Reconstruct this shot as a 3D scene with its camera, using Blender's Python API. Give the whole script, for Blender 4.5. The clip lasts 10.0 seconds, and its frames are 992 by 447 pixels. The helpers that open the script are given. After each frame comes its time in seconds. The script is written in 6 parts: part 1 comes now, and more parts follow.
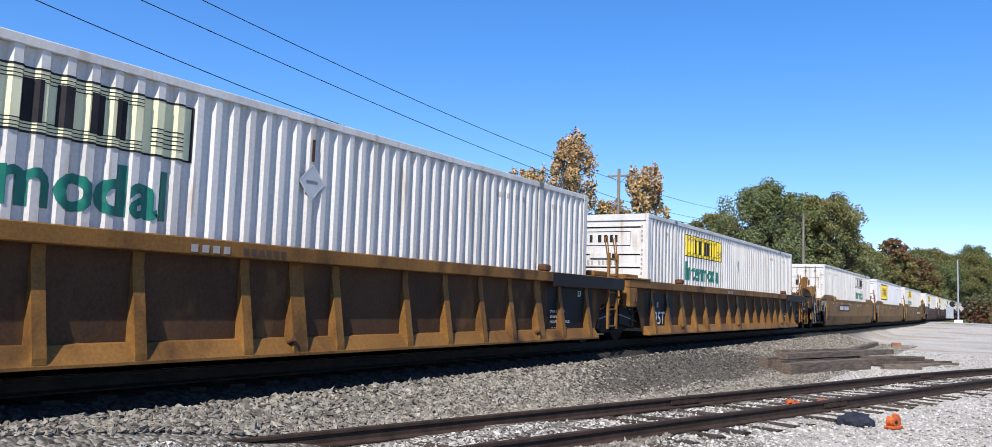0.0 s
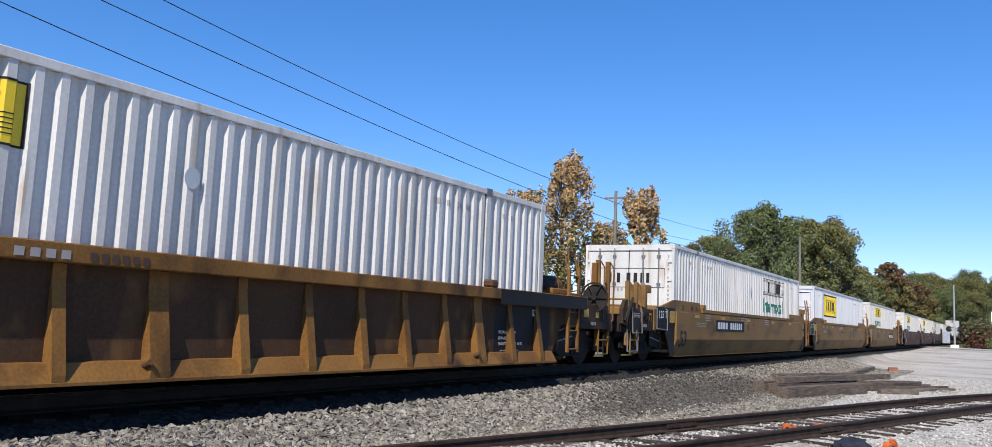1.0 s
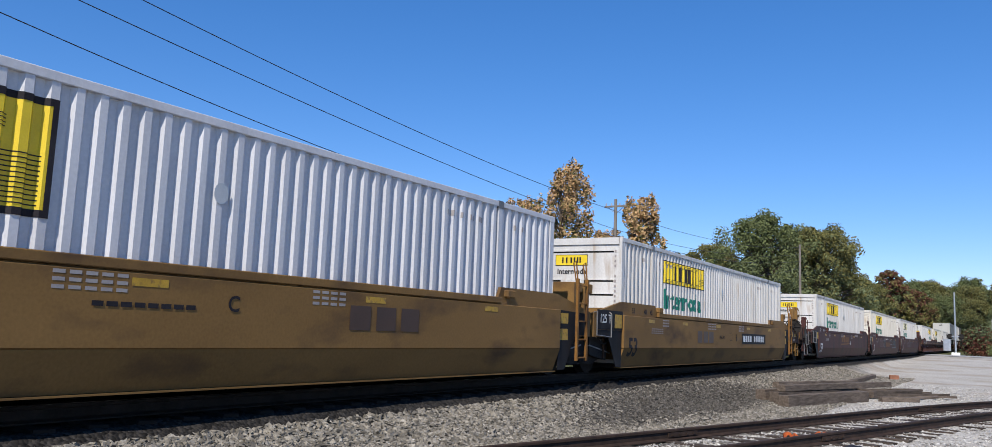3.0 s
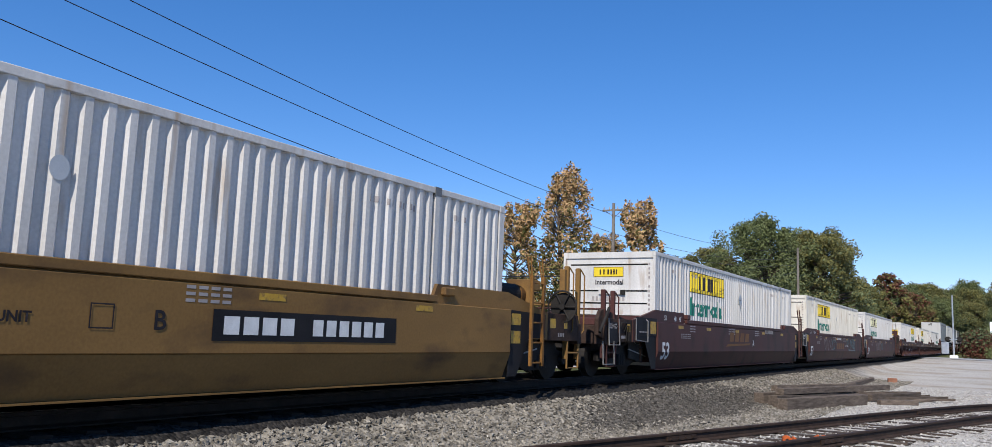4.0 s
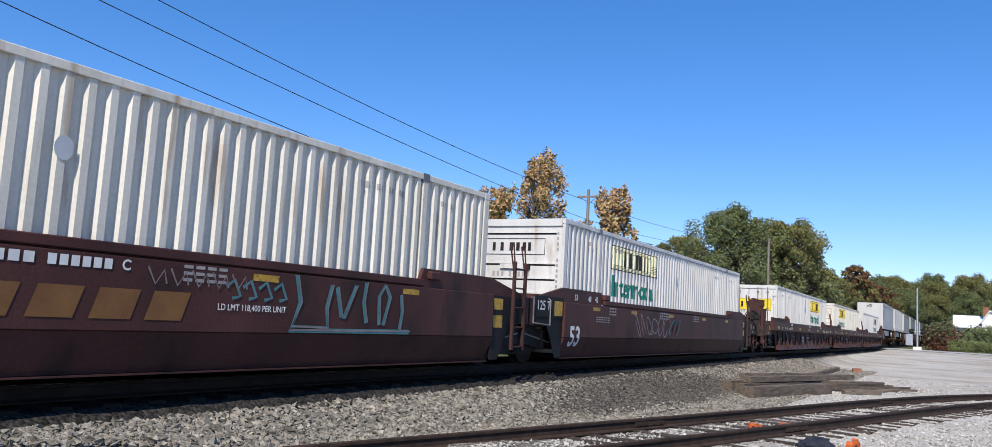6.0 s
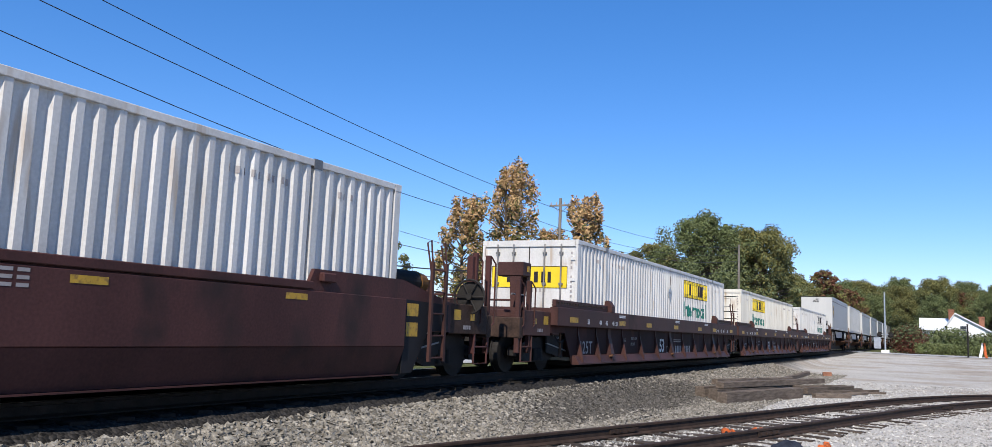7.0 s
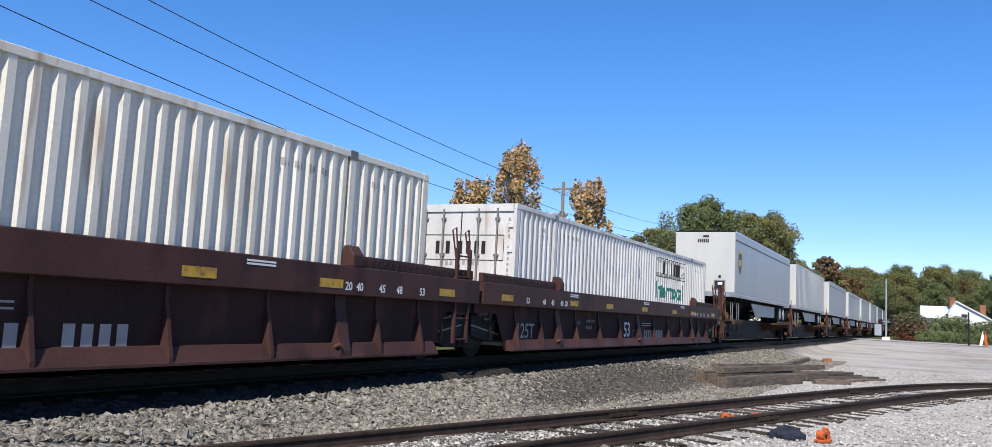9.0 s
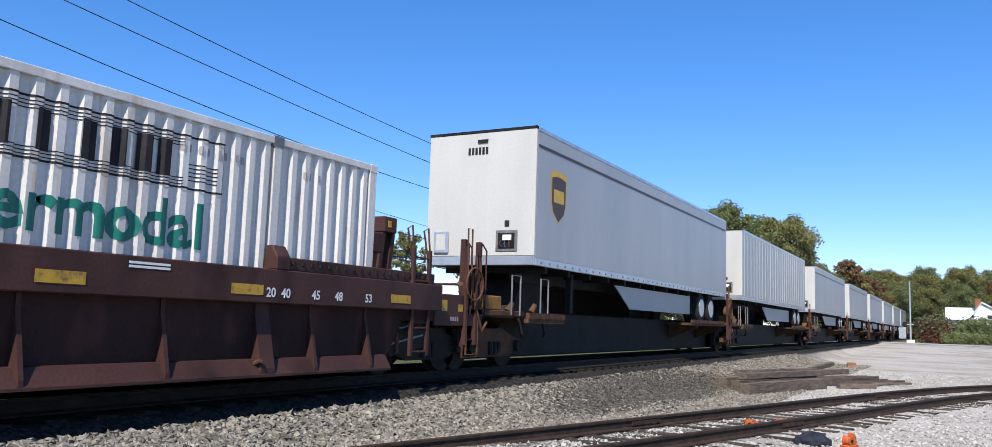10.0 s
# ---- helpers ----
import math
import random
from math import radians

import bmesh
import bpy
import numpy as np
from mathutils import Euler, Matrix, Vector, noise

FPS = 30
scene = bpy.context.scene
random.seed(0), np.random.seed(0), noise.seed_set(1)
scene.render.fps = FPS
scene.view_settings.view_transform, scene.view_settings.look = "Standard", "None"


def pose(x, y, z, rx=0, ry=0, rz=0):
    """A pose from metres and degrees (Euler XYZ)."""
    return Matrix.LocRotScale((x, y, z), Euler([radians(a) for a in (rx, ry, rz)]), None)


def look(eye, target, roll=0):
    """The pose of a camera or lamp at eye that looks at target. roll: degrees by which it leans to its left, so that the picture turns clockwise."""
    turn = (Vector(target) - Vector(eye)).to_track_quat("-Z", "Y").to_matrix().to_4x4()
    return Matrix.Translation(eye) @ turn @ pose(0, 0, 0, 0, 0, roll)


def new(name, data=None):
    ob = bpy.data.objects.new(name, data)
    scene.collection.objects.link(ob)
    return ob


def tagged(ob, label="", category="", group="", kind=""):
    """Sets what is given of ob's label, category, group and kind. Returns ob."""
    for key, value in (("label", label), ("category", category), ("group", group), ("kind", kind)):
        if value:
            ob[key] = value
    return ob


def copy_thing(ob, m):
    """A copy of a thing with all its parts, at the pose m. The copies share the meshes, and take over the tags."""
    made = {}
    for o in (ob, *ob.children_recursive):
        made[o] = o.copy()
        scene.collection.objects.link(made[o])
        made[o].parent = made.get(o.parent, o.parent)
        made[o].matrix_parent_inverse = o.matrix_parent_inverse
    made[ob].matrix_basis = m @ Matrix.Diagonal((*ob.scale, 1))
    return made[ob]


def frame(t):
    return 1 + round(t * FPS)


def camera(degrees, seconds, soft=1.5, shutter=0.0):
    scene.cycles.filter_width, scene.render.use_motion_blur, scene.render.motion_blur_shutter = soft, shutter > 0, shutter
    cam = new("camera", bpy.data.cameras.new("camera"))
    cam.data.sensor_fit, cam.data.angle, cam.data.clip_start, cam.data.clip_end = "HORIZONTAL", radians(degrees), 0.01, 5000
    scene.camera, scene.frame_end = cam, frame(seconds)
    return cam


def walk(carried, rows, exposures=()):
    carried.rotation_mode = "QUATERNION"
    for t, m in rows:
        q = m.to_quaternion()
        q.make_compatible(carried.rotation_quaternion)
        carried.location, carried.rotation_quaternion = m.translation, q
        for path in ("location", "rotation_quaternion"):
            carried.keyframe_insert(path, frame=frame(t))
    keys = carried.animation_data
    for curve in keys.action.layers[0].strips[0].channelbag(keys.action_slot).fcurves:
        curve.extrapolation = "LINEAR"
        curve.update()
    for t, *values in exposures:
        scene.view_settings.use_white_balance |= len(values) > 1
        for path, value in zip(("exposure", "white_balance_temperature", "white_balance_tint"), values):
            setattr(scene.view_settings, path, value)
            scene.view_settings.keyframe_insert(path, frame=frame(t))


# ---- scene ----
# Camera: handheld at one spot beside the track, turning only
cam = camera(62.0, 10.0, soft=0.7, shutter=0.0)
EYE = (0.0, 0.0, 1.7)
TURNS = [
    (0.0, 31.39, 5.15, -1.96), (0.5, 31.5, 6.12, -2.02), (1.0, 31.12, 6.61, -2.43), (1.5, 30.24, 7.76, -2.52),
    (2.0, 30.93, 7.1, -2.34), (2.5, 31.16, 7.11, -2.33), (4.0, 31.02, 7.51, -2.08), (4.5, 31.17, 7.48, -2.41),
    (5.0, 30.81, 7.54, -2.43), (5.5, 30.03, 7.22, -3.46), (6.0, 29.12, 6.49, -3.17), (7.5, 26.48, 7.42, -2.3),
    (8.0, 25.92, 7.01, -2.48), (8.5, 26.09, 6.82, -2.0), (9.0, 27.4, 6.05, -2.94), (9.5, 27.96, 6.7, -2.12),
    (10.0, 28.75, 6.67, -1.91)]
EXPOSURES = [(0.0, 0.46), (0.5, 0.43), (1.0, 0.30), (2.0, 0.12), (2.5, 0.09), (4.0, 0.09), (4.5, 0.12), (5.0, 0.24), (5.5, 0.23), (6.0, 0.26), (7.5, 0.29), (8.5, 0.32), (9.0, 0.32), (9.5, 0.25), (10.0, 0.42)]
walk(cam, [(t, pose(*EYE, 90 + pitch, roll, yaw)) for t, yaw, pitch, roll in TURNS], EXPOSURES)

# World: clear autumn sky and one low-ish sun from behind along the track
SUN = Vector((0.175, -0.69, 0.70)).normalized()
world = bpy.data.worlds.new("world")
scene.world = world
world.use_nodes = True
wt = world.node_tree
sky = wt.nodes.new("ShaderNodeTexSky")
sky.sky_type, sky.sun_disc = "NISHITA", False
sky.sun_elevation, sky.sun_rotation = math.asin(SUN.z), math.atan2(SUN.x, SUN.y)
sky.altitude = 1200
sky.air_density, sky.dust_density, sky.ozone_density = 1.0, 0.0, 4.0
even = wt.nodes.new("ShaderNodeGamma")
even.inputs["Gamma"].default_value = 0.82
wt.links.new(sky.outputs[0], even.inputs["Color"])
rich = wt.nodes.new("ShaderNodeHueSaturation")
rich.inputs["Saturation"].default_value = 1.38
wt.links.new(even.outputs[0], rich.inputs["Color"])
tint = wt.nodes.new("ShaderNodeMix")
tint.data_type, tint.blend_type = "RGBA", "MULTIPLY"
tint.inputs[0].default_value, tint.inputs[7].default_value = 1.0, (1.0, 0.96, 1.14, 1)
wt.links.new(rich.outputs[0], tint.inputs[6])
wt.links.new(tint.outputs[2], wt.nodes["Background"].inputs[0])
wt.nodes["Background"].inputs[1].default_value = 0.17
sun = new("sun", bpy.data.lights.new("sun", "SUN"))
sun.data.energy, sun.data.angle, sun.data.color = 4.9, radians(0.53), (1.0, 0.94, 0.86)
sun.matrix_world = look((0, 0, 60), Vector((0, 0, 60)) - SUN)

# ---- materials ----
def material(name, dark, light, rough=0.7, metal=0.0, scale=2.0, grain=60.0, bump=0.15, stretch=(1, 1, 1),
             dirt=None, dirt_amount=0.0, random_tint=0.0, island=0.0):
    """Two-scale noise colour between dark and light, patches of dirt, fine bump."""
    m = bpy.data.materials.new(name)
    m.use_nodes = True
    nt = m.node_tree
    n, link = nt.nodes, nt.links.new
    b = n["Principled BSDF"]
    co = n.new("ShaderNodeTexCoord")
    mp = n.new("ShaderNodeMapping")
    mp.inputs["Scale"].default_value = stretch
    link(co.outputs["Object"], mp.inputs[0])
    big, fine = n.new("ShaderNodeTexNoise"), n.new("ShaderNodeTexNoise")
    big.inputs["Scale"].default_value, fine.inputs["Scale"].default_value = scale, grain
    big.inputs["Detail"].default_value = fine.inputs["Detail"].default_value = 5
    link(mp.outputs[0], big.inputs[0])
    link(co.outputs["Object"], fine.inputs[0])
    mixf = n.new("ShaderNodeMix")
    mixf.inputs[0].default_value = 0.35
    link(big.outputs[0], mixf.inputs[2])
    link(fine.outputs[0], mixf.inputs[3])
    ramp = n.new("ShaderNodeValToRGB")
    ramp.color_ramp.elements[0].position, ramp.color_ramp.elements[1].position = 0.32, 0.68
    ramp.color_ramp.elements[0].color, ramp.color_ramp.elements[1].color = (*dark, 1), (*light, 1)
    link(mixf.outputs[0], ramp.inputs[0])
    out = ramp.outputs[0]
    if dirt:
        spots = n.new("ShaderNodeTexNoise")
        spots.inputs["Scale"].default_value, spots.inputs["Detail"].default_value = scale * 2.3, 8
        off = n.new("ShaderNodeMapping")
        off.inputs["Location"].default_value, off.inputs["Scale"].default_value = (3.1, 7.7, 1.3), stretch
        link(co.outputs["Object"], off.inputs[0])
        link(off.outputs[0], spots.inputs[0])
        cut = n.new("ShaderNodeMapRange")
        cut.inputs[1].default_value, cut.inputs[2].default_value = 0.62 - 0.25 * dirt_amount, 0.72
        link(spots.outputs[0], cut.inputs[0])
        mix = n.new("ShaderNodeMix")
        mix.data_type = "RGBA"
        mix.inputs[7].default_value = (*dirt, 1)
        link(cut.outputs[0], mix.inputs[0])
        link(out, mix.inputs[6])
        out = mix.outputs[2]
    if random_tint or island:
        info = n.new("ShaderNodeNewGeometry" if island else "ShaderNodeObjectInfo")
        amount = island or random_tint
        rng = n.new("ShaderNodeMapRange")
        rng.inputs[3].default_value, rng.inputs[4].default_value = 1 - amount, 1 + amount
        link(info.outputs["Random Per Island" if island else "Random"], rng.inputs[0])
        hsv = n.new("ShaderNodeHueSaturation")
        link(rng.outputs[0], hsv.inputs["Value"])
        link(out, hsv.inputs["Color"])
        out = hsv.outputs[0]
    link(out, b.inputs["Base Color"])
    b.inputs["Metallic"].default_value = metal
    b.inputs["Specular IOR Level"].default_value = 0.12 if rough >= 0.54 else 0.4
    rr = n.new("ShaderNodeMapRange")
    rr.inputs[3].default_value, rr.inputs[4].default_value = max(0.05, rough - 0.12), min(1, rough + 0.12)
    link(mixf.outputs[0], rr.inputs[0])
    link(rr.outputs[0], b.inputs["Roughness"])
    if bump:
        bp = n.new("ShaderNodeBump")
        bp.inputs["Strength"].default_value, bp.inputs["Distance"].default_value = bump, 0.02
        link(fine.outputs[0], bp.inputs["Height"])
        link(bp.outputs[0], b.inputs["Normal"])
    return m


M = {}
RUST = (0.16, 0.06, 0.025)
M["white"] = material("white_container_paint", (0.45, 0.43, 0.395), (0.66, 0.64, 0.60), 0.45, scale=0.7, grain=25, bump=0.03,
                      stretch=(3, 3, 0.4), dirt=(0.42, 0.34, 0.26), dirt_amount=0.12)
M["cream"] = material("cream_container_paint", (0.52, 0.485, 0.40), (0.71, 0.67, 0.58), 0.5, scale=0.7, grain=25, bump=0.03,
                      stretch=(3, 3, 0.4), dirt=(0.40, 0.30, 0.20), dirt_amount=0.18)
M["silver"] = material("silver_container_paint", (0.46, 0.46, 0.47), (0.62, 0.62, 0.63), 0.4, scale=0.7, grain=25, bump=0.03, stretch=(3, 3, 0.4))
M["roof"] = material("container_roof_metal", (0.45, 0.46, 0.47), (0.62, 0.63, 0.64), 0.5, scale=1.5)
M["yellow_car"] = material("weathered_tan_yellow_paint", (0.105, 0.049, 0.015), (0.270, 0.134, 0.037), 0.6, scale=0.8, grain=30, bump=0.08,
                           stretch=(1, 1, 0.7), dirt=(0.05, 0.027, 0.014), dirt_amount=0.5)
M["tan_car"] = material("dusty_tan_car_paint", (0.155, 0.086, 0.029), (0.250, 0.142, 0.049), 0.6, scale=0.6, grain=30, bump=0.06,
                        stretch=(1, 0.6, 1.4), dirt=(0.085, 0.05, 0.026), dirt_amount=0.4)
M["maroon_car"] = material("weathered_maroon_car_paint", (0.042, 0.0185, 0.017), (0.092, 0.039, 0.034), 0.55, scale=0.7, grain=30, bump=0.06,
                           stretch=(1, 1, 0.7), dirt=(0.03, 0.019, 0.017), dirt_amount=0.4)
M["red_car"] = material("faded_red_brown_car_paint", (0.036, 0.0180, 0.0160), (0.080, 0.038, 0.032), 0.55, scale=0.8, grain=30, bump=0.08,
                        stretch=(1, 1, 0.7), dirt=(0.03, 0.016, 0.014), dirt_amount=0.45)
# dusty webs under the top chord, with its shade put into their colour
M["tan_web_shade"] = material("shaded_dusty_tan_web", (0.040, 0.023, 0.015), (0.105, 0.055, 0.027), 0.75, scale=0.9, grain=30, bump=0.08,
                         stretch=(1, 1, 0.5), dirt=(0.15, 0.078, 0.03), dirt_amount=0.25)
M["red_web_shade"] = material("shaded_dusty_red_web", (0.020, 0.011, 0.010), (0.052, 0.025, 0.021), 0.75, scale=0.9, grain=30, bump=0.08,
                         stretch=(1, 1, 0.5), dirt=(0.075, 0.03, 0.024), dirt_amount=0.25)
M["placard"] = material("pale_grey_placard", (0.36, 0.39, 0.41), (0.46, 0.49, 0.51), 0.5, scale=3, bump=0.02)
# rail colour lowered to carry the shade below the train
M["main_rail"] = material("shade_dark_rail_steel", (0.012, 0.010, 0.009), (0.035, 0.028, 0.024), 0.7, scale=6, bump=0.2)
# dirt and shade of the car ends together in one dark brown
M["end_shade_grime"] = material("shaded_dusty_greasy_steel", (0.022, 0.015, 0.012), (0.075, 0.046, 0.034), 0.75, scale=2.5, grain=30, bump=0.15, dirt=(0.012, 0.010, 0.009), dirt_amount=0.4)
M["black"] = material("grimy_black_steel", (0.012, 0.011, 0.010), (0.035, 0.031, 0.028), 0.7, scale=3, bump=0.2)
M["blackplate"] = material("black_painted_plate", (0.008, 0.008, 0.009), (0.022, 0.021, 0.023), 0.6, scale=2, bump=0.05)
M["grey_steel"] = material("worn_grey_steel", (0.16, 0.15, 0.14), (0.32, 0.30, 0.28), 0.5, metal=0.6, scale=4)
M["rust"] = material("rusty_steel", (0.050, 0.028, 0.019), (0.135, 0.068, 0.038), 0.8, scale=5, bump=0.3)
M["orange"] = material("orange_painted_iron", (0.42, 0.085, 0.022), (0.62, 0.15, 0.045), 0.7, scale=9, dirt=(0.10, 0.04, 0.025), dirt_amount=0.55)
M["rail"] = material("rail_steel_rusty", (0.022, 0.016, 0.013), (0.062, 0.040, 0.030), 0.7, scale=6, bump=0.2)
M["railhead"] = material("rail_head_worn", (0.16, 0.14, 0.13), (0.30, 0.27, 0.25), 0.4, metal=0.7, scale=8)
M["tie"] = material("weathered_timber_tie", (0.030, 0.023, 0.018), (0.105, 0.082, 0.066), 0.9, scale=3, grain=40, bump=0.5,
                    stretch=(1, 6, 6), random_tint=0.35)
M["timber"] = material("weathered_grey_brown_timber", (0.055, 0.042, 0.033), (0.175, 0.138, 0.108), 0.9, scale=3, grain=40, bump=0.5,
                       stretch=(1, 6, 6), random_tint=0.3)
M["decal_yellow"] = material("yellow_panel_paint", (0.66, 0.46, 0.015), (0.80, 0.60, 0.03), 0.45, scale=2, bump=0.02)
M["decal_faded"] = material("faded_yellow_panel_paint", (0.62, 0.60, 0.36), (0.74, 0.71, 0.46), 0.5, scale=2, bump=0.02)
M["decal_black"] = material("black_lettering_paint", (0.014, 0.012, 0.014), (0.032, 0.029, 0.032), 0.6, scale=4, bump=0.02)
M["decal_green"] = material("green_lettering_paint", (0.004, 0.12, 0.085), (0.01, 0.17, 0.12), 0.45, scale=4, bump=0.02)
M["decal_white"] = material("white_stencil_paint", (0.55, 0.55, 0.53), (0.72, 0.72, 0.70), 0.6, scale=6, bump=0.02)
M["decal_gold"] = material("gold_emblem_paint", (0.50, 0.28, 0.02), (0.66, 0.40, 0.04), 0.45, scale=3, bump=0.02)
M["decal_brown"] = material("brown_emblem_paint", (0.045, 0.022, 0.012), (0.07, 0.035, 0.02), 0.45, scale=3, bump=0.02)
M["faint"] = material("faded_stencil_paint", (0.28, 0.25, 0.24), (0.36, 0.33, 0.31), 0.6, scale=6, bump=0.02)
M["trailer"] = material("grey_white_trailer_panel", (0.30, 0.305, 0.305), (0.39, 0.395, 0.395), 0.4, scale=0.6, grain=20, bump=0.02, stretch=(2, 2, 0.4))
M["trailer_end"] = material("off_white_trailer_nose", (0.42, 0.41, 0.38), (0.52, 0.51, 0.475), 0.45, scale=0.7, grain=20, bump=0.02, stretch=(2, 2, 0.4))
M["aluminium"] = material("brushed_aluminium_trim", (0.42, 0.43, 0.45), (0.60, 0.61, 0.63), 0.35, metal=0.7, scale=3)
# sleepers painted near black for the shade below the train
M["main_tie"] = material("shade_black_tie", (0.010, 0.009, 0.008), (0.030, 0.026, 0.023), 0.9, scale=4, bump=0.3)
M["reflector"] = material("dirty_yellow_reflector", (0.33, 0.19, 0.015), (0.52, 0.31, 0.03), 0.5, scale=6, bump=0.02, dirt=(0.15, 0.08, 0.03), dirt_amount=0.4)
M["trim_white"] = material("white_plastic", (0.62, 0.62, 0.60), (0.72, 0.72, 0.70), 0.5, scale=4, bump=0.02)
M["cloth_blue"] = material("blue_rubber_hose", (0.03, 0.06, 0.16), (0.05, 0.09, 0.22), 0.5, scale=6, bump=0.02)
M["rubber"] = material("tyre_rubber", (0.015, 0.015, 0.015), (0.04, 0.04, 0.04), 0.85, scale=8)


# ---- mesh helpers ----
def box(bm, x0, x1, y0, y1, z0, z1, m=None):
    """An axis-aligned box, turned by m if given."""
    vs = [Vector((x, y, z)) for z in (z0, z1) for x, y in ((x0, y0), (x1, y0), (x1, y1), (x0, y1))]
    v = [bm.verts.new(m @ p if m else p) for p in vs]
    for f in ((3, 2, 1, 0), (4, 5, 6, 7), (0, 1, 5, 4), (1, 2, 6, 5), (2, 3, 7, 6), (3, 0, 4, 7)):
        bm.faces.new([v[i] for i in f])
    return bm


def tube(bm, a, b, r0, r1=None, sides=10):
    """A round bar from a to b, tapering from r0 to r1."""
    a, b = Vector(a), Vector(b)
    r1 = r0 if r1 is None else r1
    d = (b - a).normalized()
    u = d.orthogonal().normalized()
    w = d.cross(u)
    ring = []
    for p, r in ((a, r0), (b, r1)):
        ring.append([bm.verts.new(p + (u * math.cos(k * math.tau / sides) + w * math.sin(k * math.tau / sides)) * r) for k in range(sides)])
    for k in range(sides):
        j = (k + 1) % sides
        bm.faces.new((ring[0][k], ring[0][j], ring[1][j], ring[1][k]))
    bm.faces.new(ring[0][::-1])
    bm.faces.new(ring[1])
    return bm


def path(bm, pts, r, sides=8):
    """One continuous bent bar through pts."""
    pts = [Vector(p) for p in pts]
    u, rings = None, []
    for k, p in enumerate(pts):
        d = (pts[min(k + 1, len(pts) - 1)] - pts[max(k - 1, 0)]).normalized()
        if d.length < 0.5:
            d = (pts[min(k + 1, len(pts) - 1)] - p).normalized()
        u = d.orthogonal().normalized() if u is None else (u - d * u.dot(d)).normalized()
        w = d.cross(u)
        rings.append([bm.verts.new(p + (u * math.cos(j * math.tau / sides) + w * math.sin(j * math.tau / sides)) * r) for j in range(sides)])
    for a, b in zip(rings, rings[1:]):
        for j in range(sides):
            i = (j + 1) % sides
            bm.faces.new((a[j], a[i], b[i], b[j]))
    bm.faces.new(rings[0][::-1])
    bm.faces.new(rings[-1])
    return bm


def prism(bm, pts, y0, y1, axis="y"):
    """A plate: the outline pts in the other two axes, from y0 to y1 along axis."""
    def put(p, s):
        return {"y": (p[0], s, p[1]), "x": (s, p[0], p[1]), "z": (p[0], p[1], s)}[axis]
    a = [bm.verts.new(put(p, y0)) for p in pts]
    b = [bm.verts.new(put(p, y1)) for p in pts]
    n = len(pts)
    bm.faces.new(a)
    bm.faces.new(b[::-1])
    for k in range(n):
        j = (k + 1) % n
        bm.faces.new((a[j], a[k], b[k], b[j]))
    return bm


def mesh_of(name, bm, mat, bevel=0.0, smooth=False):
    if bevel:
        bmesh.ops.bevel(bm, geom=bm.edges[:], offset=bevel, segments=1, affect="EDGES", clamp_overlap=True)
    bmesh.ops.recalc_face_normals(bm, faces=bm.faces[:])
    me = bpy.data.meshes.new(name)
    bm.to_mesh(me)
    bm.free()
    for one in (mat if isinstance(mat, (list, tuple)) else [mat]):
        me.materials.append(one)
    if smooth:
        me.shade_smooth()
    return me


def part(name, bm, mat, parent, label="", bevel=0.0, smooth=False):
    """One mesh object under a thing or a part."""
    ob = new(name, mesh_of(name, bm, mat, bevel, smooth))
    ob.parent = parent
    if label:
        ob["label"] = label
    if name.startswith(("stencil", "bolt", "rivet", "panel_stripes", "scroll")):
        ob["kind"] = "stuff"
    return ob


def share(ob, parent, m):
    """Another part on the same mesh, at the local pose m."""
    c = new(ob.name.split(".")[0], ob.data)
    c.parent = parent
    c.matrix_local = m
    return c


def thing(name, label, category, group="", kind=""):
    return tagged(new(name), label, category, group, kind)


def letters(text, size, bold=0.0):
    """A bmesh of flat lettering in the built-in font, in its xy plane, starting at the origin."""
    cu = bpy.data.curves.new("text", "FONT")
    cu.body, cu.size, cu.offset, cu.resolution_u = text, size, bold, 3
    ob = bpy.data.objects.new("text", cu)
    scene.collection.objects.link(ob)
    bpy.context.view_layer.update()
    me = bpy.data.meshes.new_from_object(ob.evaluated_get(bpy.context.evaluated_depsgraph_get()))
    bm = bmesh.new()
    bm.from_mesh(me)
    bpy.data.objects.remove(ob)
    bpy.data.meshes.remove(me)
    return bm


def fit_bm(bm, width, height):
    """Scale a flat bmesh to width and height, from its lower left corner."""
    xs, ys = [v.co.x for v in bm.verts], [v.co.y for v in bm.verts]
    for v in bm.verts:
        v.co.x = (v.co.x - min(xs)) / (max(xs) - min(xs)) * width
        v.co.y = (v.co.y - min(ys)) / (max(ys) - min(ys)) * height
    return bm


def rect(bm, y0, y1, z0, z1):
    bm.faces.new([bm.verts.new((y, z, 0)) for y, z in ((y0, z0), (y1, z0), (y1, z1), (y0, z1))])
    return bm


def on_side(bm, x, mirror=False):
    """Stand a flat bmesh (u, v) up on a side wall that faces +x: u along y, v up."""
    for v in bm.verts:
        v.co = Vector((x, v.co.x, v.co.y))
    return bm


def on_end(bm, y):
    """Stand a flat bmesh up on an end wall that faces -y: u along x."""
    for v in bm.verts:
        v.co = Vector((v.co.x, y, v.co.y))
    return bm


# ---- train geometry, local: x across (0 on the centre line), y along, z from the rail top ----
CENTRE, RAILTOP, SPEED = -8.63, 0.80, 21.4
LEN, HALF = 16.15, 1.295
C0, C1 = 0.19, 3.09          # container floor and roof
PITCH, DEEP = 0.244, 0.050


def wave(y):
    """Depth of the corrugation at y, 0 on the outer flats."""
    s = (y % PITCH) / PITCH
    return -DEEP * np.interp(s, (0, 0.34, 0.49, 0.83, 1.0), (0, 0, 1, 1, 0))


